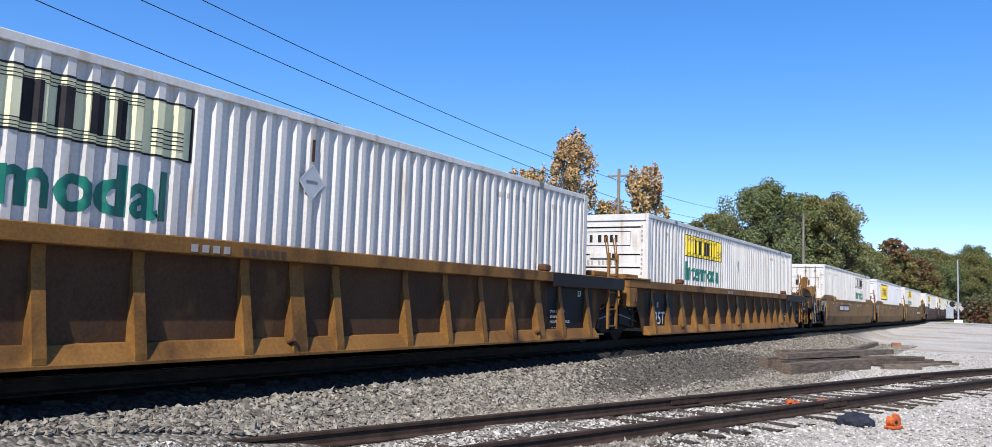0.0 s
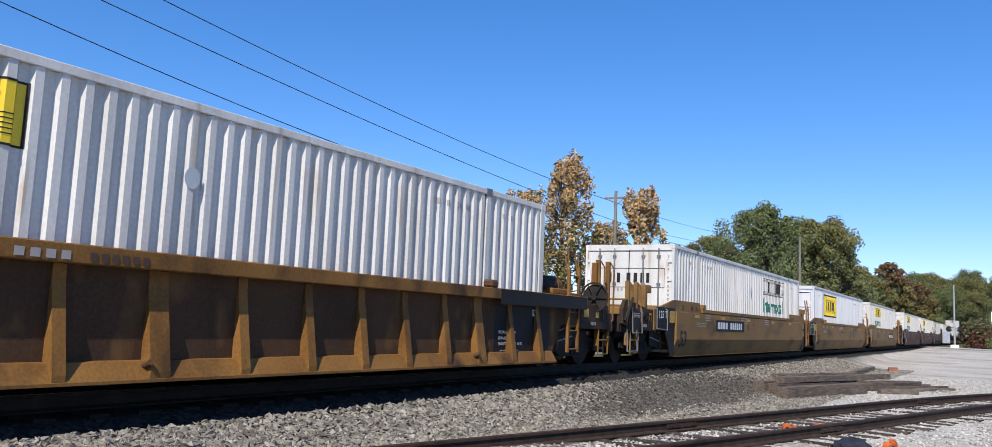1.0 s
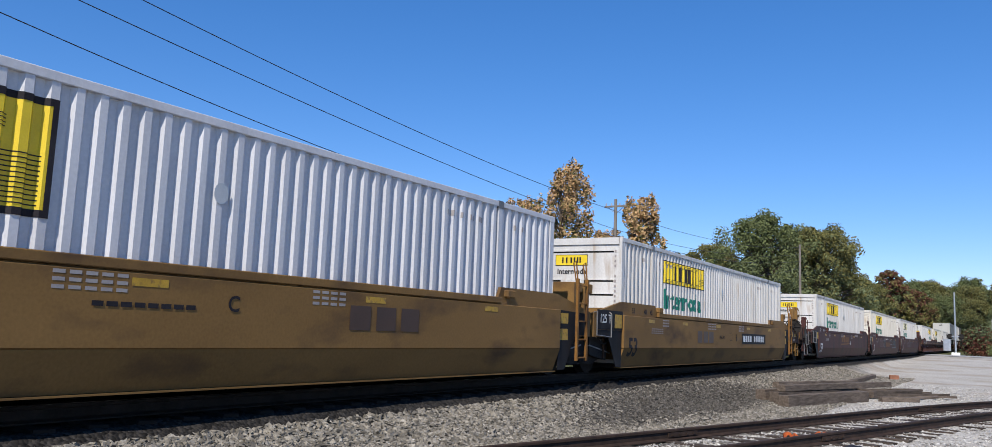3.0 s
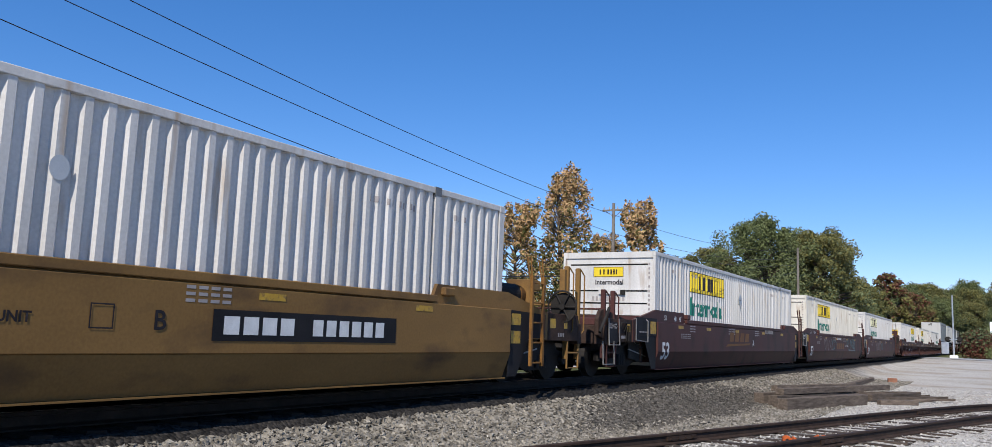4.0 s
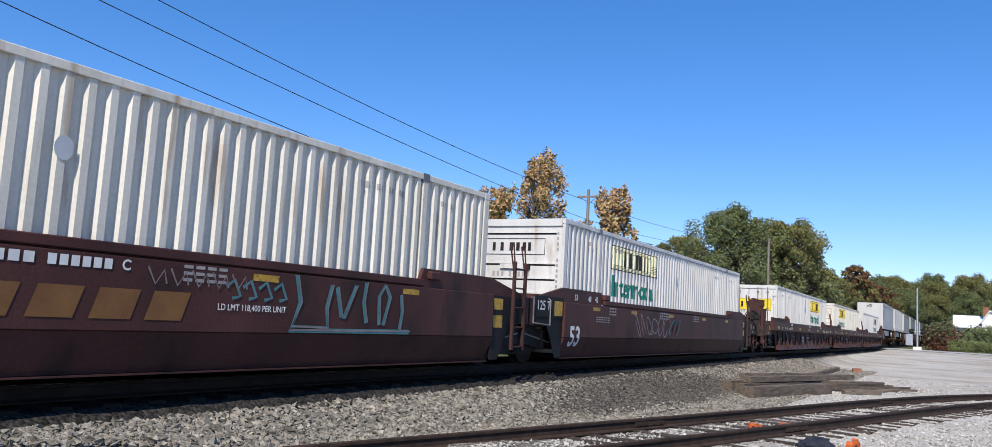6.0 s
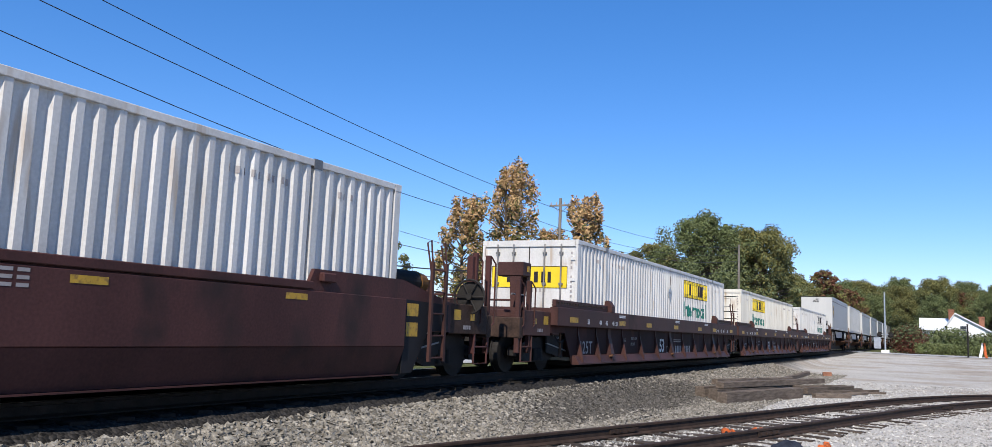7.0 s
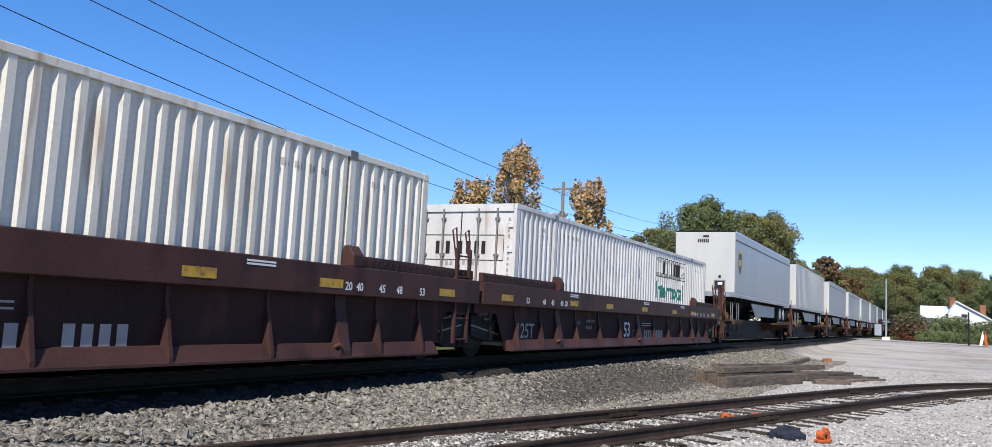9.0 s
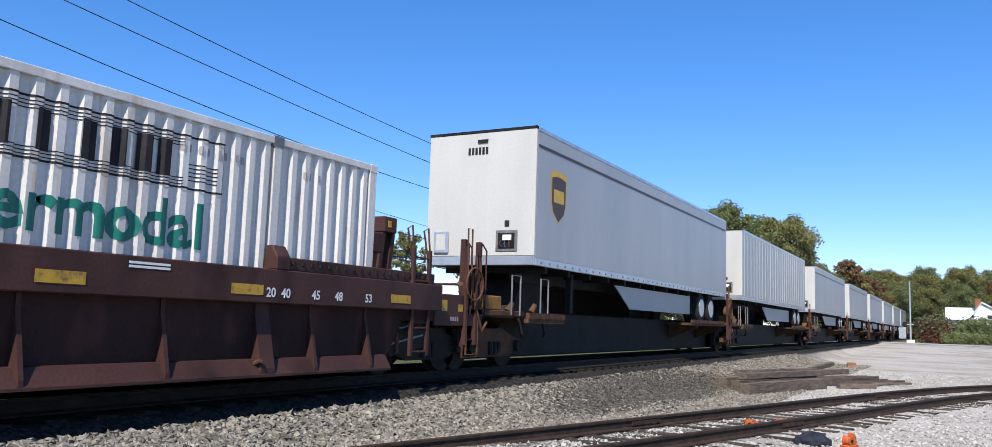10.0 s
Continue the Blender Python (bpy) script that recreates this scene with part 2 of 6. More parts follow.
def wave_breaks(y0, y1):
    k0, k1 = math.floor(y0 / PITCH) - 1, math.ceil(y1 / PITCH) + 1
    ys = [(k + s) * PITCH for k in range(k0, k1) for s in (0, 0.34, 0.49, 0.83)]
    return [y for y in ys if y0 + 1e-4 < y < y1 - 1e-4]


POSTS = (2.03, LEN - 2.03)


def corrugated(bm, side):
    for a, b in ((0.16, POSTS[0] - 0.06), (POSTS[0] + 0.06, POSTS[1] - 0.06), (POSTS[1] + 0.06, LEN - 0.16)):
        ys = [a] + wave_breaks(a, b) + [b]
        col = [[bm.verts.new((side * (HALF - 0.012 + wave(y)), y, z)) for z in (C0 + 0.12, C1 - 0.10)] for y in ys]
        for p, q in zip(col, col[1:]):
            bm.faces.new((p[0], q[0], q[1], p[1]))
    return bm


def drape(bm, lift=0.006):
    """Lay flat side lettering (u along y, v up) over the corrugation of the near wall."""
    ys = [v.co.x for v in bm.verts]
    for y in wave_breaks(min(ys), max(ys)):
        bmesh.ops.bisect_plane(bm, geom=bm.verts[:] + bm.edges[:] + bm.faces[:], plane_co=(y, 0, 0), plane_no=(1, 0, 0))
    for v in bm.verts:
        v.co = Vector((HALF - 0.012 + wave(v.co.x) + lift, v.co.x, v.co.y))
    return bm


def name_blocks(y0, y1, z0, z1):
    """A haulier's name as plain blocks, one outline each."""
    made = []
    w = (y1 - y0)
    for a, b in ((0.0, 0.10), (0.20, 0.31), (0.43, 0.56), (0.60, 0.72), (0.76, 0.88), (0.90, 1.0)):
        a, b = y0 + a * w, y0 + b * w
        made.append(rect(bmesh.new(), a + 0.14 * (b - a), b - 0.14 * (b - a), z0, z1))
    return made


def outline_lines(y0, y1, z0, z1, t=0.018):
    bm = bmesh.new()
    rect(bm, y0, y1, z0, z0 + t), rect(bm, y0, y1, z1 - t, z1)
    rect(bm, y0, y0 + t, z0 + t, z1 - t), rect(bm, y1 - t, y1, z0 + t, z1 - t)
    return bm


def diamond(u, v, w, h):
    bm = bmesh.new()
    bm.faces.new([bm.verts.new(p) for p in ((u - w, v, 0), (u, v - h, 0), (u + w, v, 0), (u, v + h, 0))])
    return bm


def diamond_rim(u, v, w, t):
    bm = bmesh.new()
    o = [bm.verts.new((u + w * c, v + w * d, 0)) for c, d in ((-1, 0), (0, -1), (1, 0), (0, 1))]
    i = [bm.verts.new((u + (w - t) * c, v + (w - t) * d, 0)) for c, d in ((-1, 0), (0, -1), (1, 0), (0, 1))]
    for k in range(4):
        j = (k + 1) % 4
        bm.faces.new((o[k], o[j], i[j], i[k]))
    return bm


def bmesh_disc(u, v, r):
    bm = bmesh.new()
    bm.faces.new([bm.verts.new((u + r * math.cos(k * math.tau / 16), v + 1.2 * r * math.sin(k * math.tau / 16), 0)) for k in range(16)])
    return bm


PLACARDS = (-0.59, 105.50, 168.13)


def stripes(y0, y1, z0, z1, step=0.035, t=0.010):
    bm = bmesh.new()
    z = z0
    while z + t < z1:
        rect(bm, y0, y1, z, z + t)
        z += step
    return bm


def container(Y0, paint, doors, logo, label, end_logo):
    """A 53-foot container. logo: 'yellow', 'faded', 'black' or 'big'. doors: door end towards the viewer."""
    c = thing("shipping_container", label, "container", "containers on the train")
    body = M[paint]
    for side, nm in ((1, "side_wall"), (-1, "side_wall")):
        w = part(nm, corrugated(bmesh.new(), side), body, c, "corrugated steel wall")
        # placards and maker's marks sit on the near wall only
        near = w if side == 1 else None
        if not near:
            continue
        at = 2.87 if not doors else LEN - 6.30
        u0, u1 = at, at + 3.45
        zt0, zt1 = 2.22, 2.82
        if logo == "big":
            u0, u1, zt0, zt1 = 2.6, 6.2, 1.72, 2.82
        if logo != "black":
            part("logo_panel", drape(rect(bmesh.new(), u0, u1, zt0, zt1)), M["decal_faded" if logo == "faded" else "decal_yellow"], near, "yellow painted panel")
        edge = 0.07 if logo == "big" else 0.022
        part("panel_border", drape(outline_lines(u0, u1, zt0, zt1, edge), 0.010), M["decal_black"], near)
        h = zt1 - zt0
        if logo != "big":
            part("panel_stripes", drape(stripes(u0 + 0.05, u1 - 0.6, zt0 + 0.04, zt0 + 0.15), 0.010), M["decal_black"], near)
            part("panel_stripes", drape(stripes(u0 + 0.05, u1 - 0.6, zt1 - 0.13, zt1 - 0.02), 0.010), M["decal_black"], near)
        else:
            part("panel_stripes", drape(stripes(u0 + 0.45, u1 - 0.45, zt0 + 0.22, zt0 + 0.34), 0.010), M["decal_black"], near)
            part("panel_stripes", drape(stripes(u0 + 0.45, u1 - 0.45, zt1 - 0.34, zt1 - 0.22), 0.010), M["decal_black"], near)
        part("scroll_mark", drape(stripes(u1 - 0.5, u1 - 0.12, zt0 + 0.10, zt0 + h * 0.55, 0.045, 0.012), 0.010), M["decal_black"], near)
        pad = 0.30 if logo == "big" else 0.17
        for bm in name_blocks(u0 + 0.75, u1 - 0.75, zt0 + h * pad, zt1 - h * pad):
            part("name_block", drape(bm, 0.012), M["decal_black"], near)
        if logo != "big":
            bm = fit_bm(letters("Intermodal", 0.6, 0.017), 3.15, 0.52)
            bmesh.ops.translate(bm, verts=bm.verts[:], vec=(u0 + 0.03, 1.56, 0))
            part("lettering", drape(bm, 0.008), M["decal_green"], near, "green word Intermodal")
        # diamond placard on its holder, with a rust run above
        pd, pz = LEN / 2 + 0.03, 2.26
        if Y0 in PLACARDS:
            part("placard", on_side(diamond(pd, pz, 0.23, 0.23), HALF - 0.004), M["placard"], near, "pale grey diamond placard")
            part("placard_rim", on_side(diamond_rim(pd, pz, 0.23, 0.018), HALF - 0.001), M["decal_white"], near)
            part("placard_line", on_side(rect(bmesh.new(), pd - 0.10, pd + 0.10, pz - 0.015, pz + 0.02), HALF - 0.001), M["grey_steel"], near)
            part("rust_run", drape(rect(bmesh.new(), pd - 0.02, pd + 0.05, 2.52, 2.80), 0.007), M["rust"], near)
        else:
            part("round_mark", on_side(bmesh_disc(pd, pz, 0.10), HALF - 0.004), M["placard"], near, "small grey round mark")
        for k, (a, n) in enumerate(((POSTS[0] - 0.75, 3), (POSTS[0] + 0.3, 9), (POSTS[1] - 1.6, 9), (POSTS[1] + 0.5, 3))):
            bm = bmesh.new()
            for j in range(n):
                rect(bm, a + j * 0.13, a + j * 0.13 + 0.045, 2.64, 2.73)
            part("stencil", drape(bm, 0.010), M["faint"], near)
    part("roof", box(bmesh.new(), -HALF + 0.03, HALF - 0.03, 0.05, LEN - 0.05, C1 - 0.05, C1 - 0.02), M["roof"], c)
    part("floor", box(bmesh.new(), -HALF + 0.03, HALF - 0.03, 0.05, LEN - 0.05, C0 + 0.02, C0 + 0.14), M["black"], c)
    for side in (1, -1):
        a, b = sorted((side * (HALF - 0.07), side * HALF))
        part("top_rail", box(bmesh.new(), a, b, 0.16, LEN - 0.16, C1 - 0.10, C1 - 0.004), body, c, bevel=0.008)
        part("bottom_rail", box(bmesh.new(), a, b, 0.16, LEN - 0.16, C0, C0 + 0.13), body, c)
        for y in POSTS:
            part("lifting_post", box(bmesh.new(), a, b, y - 0.06, y + 0.06, C0 + 0.13, C1 - 0.10), body, c)
            part("lifting_socket", box(bmesh.new(), a + side * 0.006, b + side * 0.006, y - 0.085, y + 0.085, C1 - 0.13, C1 + 0.004), M["grey_steel"], c)
        for y in (0.0, LEN - 0.16):
            part("corner_post", box(bmesh.new(), a, b, y, y + 0.16, C0 + 0.12, C1 - 0.12), body, c, bevel=0.006)
            part("corner_casting", box(bmesh.new(), a, b + (0.004 if side > 0 else 0), y, y + 0.17, C1 - 0.12, C1), body, c, bevel=0.008)
    # end walls
    for y, outward, is_door in ((0.0, -1, doors), (LEN, 1, not doors)):
        yw = y - outward * 0.035
        e = part("end_wall", box(bmesh.new(), -HALF + 0.075, HALF - 0.075, min(yw, yw - outward * 0.03), max(yw, yw - outward * 0.03), C0 + 0.02, C1 - 0.06), body, c)
        part("header", box(bmesh.new(), -HALF + 0.075, HALF - 0.075, min(y, yw), max(y, yw), C1 - 0.16, C1 - 0.004), body, e)
        if outward > 0:
            continue
        if is_door:
            part("door_seam", box(bmesh.new(), -0.012, 0.012, yw - 0.006, yw, C0 + 0.1, C1 - 0.16), M["black"], e)
            for x in (-0.86, -0.42, 0.42, 0.86):
                part("lock_rod", tube(bmesh.new(), (x, yw - 0.04, C0 + 0.1), (x, yw - 0.04, C1 - 0.10), 0.021, sides=8), M["grey_steel"], e)
                for z in (1.2, 2.0, 2.75):
                    part("rod_bracket", box(bmesh.new(), x - 0.05, x + 0.05, yw - 0.05, yw, z, z + 0.05), M["grey_steel"], e)
            for z in (0.9, 1.5, 2.1, 2.6):
                for x in (-1.2, 1.2):
                    part("hinge", box(bmesh.new(), x - 0.09, x + 0.04, yw - 0.03, yw, z, z + 0.07), body, e)
            zl0, zl1, xl = 1.92, 2.45, 1.02
        else:
            for z in (1.10, 1.42, 1.74, 2.06, 2.74):
                part("panel_groove", box(bmesh.new(), -1.08, 1.08, yw - 0.004, yw + 0.002, z, z + 0.035), M["black"], e)
                part("panel_rib", box(bmesh.new(), -1.08, 1.08, yw - 0.024, yw - 0.005, z + 0.036, z + 0.065), body, e)
            part("document_box", box(bmesh.new(), -0.25, 0.35, yw - 0.05, yw, 1.99, 2.09), body, e)
            part("vent_box", box(bmesh.new(), 0.36, 0.48, yw - 0.055, yw, 1.98, 2.10), M["black"], e)
            zl0, zl1, xl = (2.30, 2.66, 0.82) if end_logo == "black" else (2.44, 2.70, 0.42)
        yl = yw - 0.006
        if end_logo != "black":
            part("logo_panel", on_end(rect(bmesh.new(), -xl, xl, zl0, zl1), yl), M["decal_yellow"], e, "yellow painted panel")
        part("panel_border", on_end(outline_lines(-xl, xl, zl0, zl1, 0.012), yl - 0.004), M["decal_black"], e)
        hh = zl1 - zl0
        for bm in name_blocks(-xl * 0.6, xl * 0.6, zl0 + hh * 0.25, zl1 - hh * 0.25):
            part("name_block", on_end(bm, yl - 0.006), M["decal_black"], e)
        if not is_door and end_logo != "black":
            bm = fit_bm(letters("Intermodal", 0.2, 0.004), 0.78, 0.13)
            bmesh.ops.translate(bm, verts=bm.verts[:], vec=(-0.36, 2.24, 0))
            part("lettering", on_end(bm, yl - 0.004), M["decal_black"], e)
        bm = bmesh.new()
        for k in range(11):
            if k != 4:
                rect(bm, 1.10, 1.145, 2.74 - 0.115 * k, 2.80 - 0.115 * k)
        part("stencil", on_end(bm, y - 0.004 + 0.03), M["faint"], e)
        bm = bmesh.new()
        for k in range(8):
            rect(bm, -0.45 + 0.11 * k + (0.08 if k > 2 else 0), -0.39 + 0.11 * k + (0.08 if k > 2 else 0), 1.82, 1.93)
        part("stencil", on_end(bm, yl - 0.003), M["faint"], e)
    MOVING.append((c, Y0))
    return c


MOVING = []


# ---- ground, track bed and tracks ----
def smooth(a, b, x):
    s = np.clip((np.asarray(x, float) - a) / (b - a), 0, 1)
    return s * s * (3 - 2 * s)


def height(x, y):
    """The lie of the land: a raised ballast bed under the main track, a level lot beside it that climbs to the crossing."""
    x, y = np.asarray(x, float), np.asarray(y, float)
    base = 0.02 + 0.55 * smooth(45, 112, y) + 0.35 * smooth(-11, -14, x) + 14 * smooth(220, 700, y) * smooth(-200, 100, x)
    d = np.abs(x - CENTRE)
    bed = np.interp(d, (0, 1.20, 1.50, 2.50, 3.2), (0.60, 0.59, 0.41, 0.08, 0.02))
    bed = bed + 0.045 * np.sin(0.9 * y + 1.3 * x) * smooth(1.3, 2.2, d) * (d < 3.6)
    side = 0.012 * smooth(1.5, 1.0, np.abs(x - siding_x(y))) * (y < 36)
    return np.maximum(base, bed) + side


SIDING = ((-40, -17.0), (-10, -9.8), (0, -7.2), (5, -5.95), (10, -4.55), (14, -3.4), (18, -2.3), (22, -1.25), (25, -0.35), (28, 0.75), (31, 2.2), (35, 4.6), (40, 8.4), (46, 14.0), (54, 23.0))


def siding_x(y):
    return np.interp(y, [p[0] for p in SIDING], [p[1] for p in SIDING])


def siding_smooth(y):
    """The centre line, rounded off at its corners."""
    return float(np.mean([siding_x(y + d) for d in np.linspace(-3.5, 3.5, 9)]))


def ground_material():
    m = bpy.data.materials.new("gravel_and_earth")
    m.use_nodes = True
    nt = m.node_tree
    n, link = nt.nodes, nt.links.new
    b = n["Principled BSDF"]
    b.inputs["Roughness"].default_value = 0.92
    b.inputs["Specular IOR Level"].default_value = 0.1
    geo = n.new("ShaderNodeNewGeometry")
    pos = geo.outputs["Position"]
    xyz = n.new("ShaderNodeSeparateXYZ")
    link(pos, xyz.inputs[0])

    def noise_at(scale, detail=6):
        t = n.new("ShaderNodeTexNoise")
        t.inputs["Scale"].default_value, t.inputs["Detail"].default_value = scale, detail
        link(pos, t.inputs[0])
        return t.outputs[0]

    def ramp(value, *stops):
        r = n.new("ShaderNodeValToRGB")
        while len(r.color_ramp.elements) < len(stops):
            r.color_ramp.elements.new(0.5)
        for e, (p, c) in zip(r.color_ramp.elements, stops):
            e.position, e.color = p, (*c, 1)
        link(value, r.inputs[0])
        return r.outputs[0]

    def remap(value, a, b2):
        r = n.new("ShaderNodeMapRange")
        r.interpolation_type = "SMOOTHSTEP"
        r.inputs[1].default_value, r.inputs[2].default_value = a, b2
        link(value, r.inputs[0])
        return r.outputs[0]

    def calc(op, a, b2):
        c = n.new("ShaderNodeMath")
        c.operation = op
        for i, v in enumerate((a, b2)):
            if isinstance(v, (int, float)):
                c.inputs[i].default_value = v
            else:
                link(v, c.inputs[i])
        return c.outputs[0]

    def mix(f, a, b2):
        c = n.new("ShaderNodeMix")
        c.data_type = "RGBA"
        link(f, c.inputs[0])
        link(a, c.inputs[6])
        link(b2, c.inputs[7])
        return c.outputs[2]
    wob = calc("MULTIPLY", calc("SUBTRACT", noise_at(0.45), 0.5), 5.0)
    vor = n.new("ShaderNodeTexVoronoi")
    vor.inputs["Scale"].default_value = 24
    link(pos, vor.inputs[0])
    stone = ramp(vor.outputs["Color"], (0.15, (0.045, 0.040, 0.034)), (0.5, (0.13, 0.118, 0.100)), (0.85, (0.28, 0.258, 0.22)))
    vf = n.new("ShaderNodeTexVoronoi")
    vf.inputs["Scale"].default_value = 55
    link(pos, vf.inputs[0])
    fine = ramp(vf.outputs["Color"], (0.1, (0.20, 0.182, 0.155)), (0.9, (0.60, 0.56, 0.50)))
    lot = ramp(noise_at(0.35), (0.35, (0.40, 0.365, 0.31)), (0.65, (0.53, 0.495, 0.435)))
    half = n.new("ShaderNodeMix")
    half.data_type = "RGBA"
    half.inputs[0].default_value = 0.5
    link(fine, half.inputs[6])
    link(lot, half.inputs[7])
    lot = half.outputs[2]
    earth = ramp(noise_at(1.2), (0.35, (0.26, 0.215, 0.165)), (0.65, (0.40, 0.345, 0.28)))
    # ballast near the tracks, pale fine gravel on the lot to the east
    edge = calc("ADD", calc("ADD", xyz.outputs[0], calc("MULTIPLY", calc("SUBTRACT", xyz.outputs[1], 14.0), 0.10)), wob)
    col = mix(remap(edge, -4.2, -1.6), stone, lot)
    # earth streaks between the pile and the lot
    streak = calc("MULTIPLY", remap(noise_at(0.22), 0.50, 0.62), remap(xyz.outputs[1], 22.0, 34.0))
    col = mix(calc("MULTIPLY", streak, 0.7), col, earth)
    # tan trodden earth across the open lot
    tan = calc("MULTIPLY", remap(noise_at(0.13), 0.46, 0.60), remap(xyz.outputs[0], -2.0, 2.5))
    col = mix(calc("MULTIPLY", tan, 0.75), col, earth)
    # dark cinder patch on the shoulder
    dx, dy = calc("DIVIDE", calc("ADD", xyz.outputs[0], 6.2), 1.0), calc("DIVIDE", calc("SUBTRACT", xyz.outputs[1], 20.0), 6.0)
    rad = calc("ADD", calc("ADD", calc("MULTIPLY", dx, dx), calc("MULTIPLY", dy, dy)), calc("MULTIPLY", calc("SUBTRACT", noise_at(1.6), 0.5), 2.0))
    cinder = ramp(vor.outputs["Color"], (0.2, (0.035, 0.033, 0.032)), (0.9, (0.13, 0.125, 0.12)))
    col = mix(calc("MULTIPLY", remap(rad, 1.5, 0.2), 0.8), col, cinder)
    # the train's shade painted dark on the stone between and beside the main rails
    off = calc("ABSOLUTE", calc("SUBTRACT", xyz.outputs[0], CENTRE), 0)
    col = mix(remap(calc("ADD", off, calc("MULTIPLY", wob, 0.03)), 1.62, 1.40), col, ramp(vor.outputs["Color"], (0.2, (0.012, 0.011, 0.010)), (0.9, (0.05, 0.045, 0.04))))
    # grass beyond the track and far off
    grass = ramp(noise_at(3.0), (0.3, (0.045, 0.055, 0.018)), (0.7, (0.13, 0.13, 0.05)))
    col = mix(remap(calc("ADD", xyz.outputs[0], calc("MULTIPLY", wob, 0.2)), -12.2, -12.9), col, grass)
    col = mix(remap(calc("ADD", xyz.outputs[1], calc("MULTIPLY", wob, 2.0)), 122.0, 128.0), col, grass)
    link(col, b.inputs["Base Color"])
    bp = n.new("ShaderNodeBump")
    bp.inputs["Strength"].default_value, bp.inputs["Distance"].default_value = 0.7, 0.03
    link(vor.outputs["Distance"], bp.inputs["Height"])
    bp.invert = True
    link(bp.outputs[0], b.inputs["Normal"])
    return m


M["ground"] = ground_material()
gx = np.concatenate([[-2500, -1200, -600, -300, -150, -80, -50, -35, -25, -20, -17], np.arange(-15, -12.4, 0.5), np.arange(-12.4, -4.4, 0.1),
                     np.arange(-4.4, 4, 0.3), np.arange(4, 12, 1.0), [14, 18, 25, 40, 70, 120, 250, 600, 1200, 2500]])
gy = np.concatenate([[-2500, -800, -200, -60, -30, -15, -8], np.arange(-4, 30, 0.2), np.arange(30, 60, 0.6), np.arange(60, 140, 2.5),
                     [145, 160, 180, 210, 260, 330, 420, 550, 700, 1000, 1600, 2500]])
XX, YY = np.meshgrid(gx, gy)
ZZ = height(XX, YY)
near_part = (np.abs(YY - 15) < 25) & (np.abs(XX + 5) < 9)
rng = np.random.default_rng(3)
ZZ = ZZ + near_part * rng.normal(0, 0.010, XX.shape)
nx, ny = len(gx), len(gy)
verts = np.stack([XX.ravel(), YY.ravel(), ZZ.ravel()], 1)
ii = (np.arange(ny - 1)[:, None] * nx + np.arange(nx - 1)[None, :]).ravel()
me = bpy.data.meshes.new("ground")
me.from_pydata(verts.tolist(), [], np.stack([ii, ii + 1, ii + nx + 1, ii + nx], 1).tolist())
me.materials.append(M["ground"])
me.shade_smooth()
tagged(new("ground", me), "grey gravel lot and ballast with patches of earth and grass", "ground", kind="structure")

# road beyond the train
M["road"] = material("pale_concrete_road", (0.32, 0.31, 0.29), (0.44, 0.43, 0.41), 0.9, scale=0.6, grain=30, bump=0.2)
bm = bmesh.new()
ys = list(range(-60, 112, 6))
cols = [[bm.verts.new((x, y, float(height(x, y)) + 0.03)) for x in (-21.0, -15.0)] for y in ys]
for p, q in zip(cols, cols[1:]):
    bm.faces.new((p[0], p[1], q[1], q[0]))
tagged(new("road", mesh_of("road", bm, M["road"])), "pale concrete street running along the railway", "road", kind="structure")


def rail_profile():
    return [(-0.07, 0), (0.07, 0), (0.07, 0.015), (0.012, 0.04), (0.012, 0.125), (0.036, 0.135), (0.036, 0.165), (0.028, 0.172), (-0.028, 0.172),
            (-0.036, 0.165), (-0.036, 0.135), (-0.012, 0.125), (-0.012, 0.04), (-0.07, 0.015)]


def sweep_rail(pts):
    """A rail along pts, with its head as a second material."""
    bm = bmesh.new()
    prof = rail_profile()
    rings = []
    for k, p in enumerate(pts):
        a, b = Vector(pts[max(k - 1, 0)]), Vector(pts[min(k + 1, len(pts) - 1)])
        d = (b - a).normalized()
        side = Vector((d.y, -d.x, 0)).normalized()
        rings.append([bm.verts.new(Vector(p) + side * u + Vector((0, 0, v))) for u, v in prof])
    for r, q in zip(rings, rings[1:]):
        for k in range(len(prof)):
            j = (k + 1) % len(prof)
            f = bm.faces.new((r[k], r[j], q[j], q[k]))
            f.material_index = 1 if k == 7 else 0
    bm.faces.new(rings[0])
    bm.faces.new(rings[-1][::-1])
    return bm


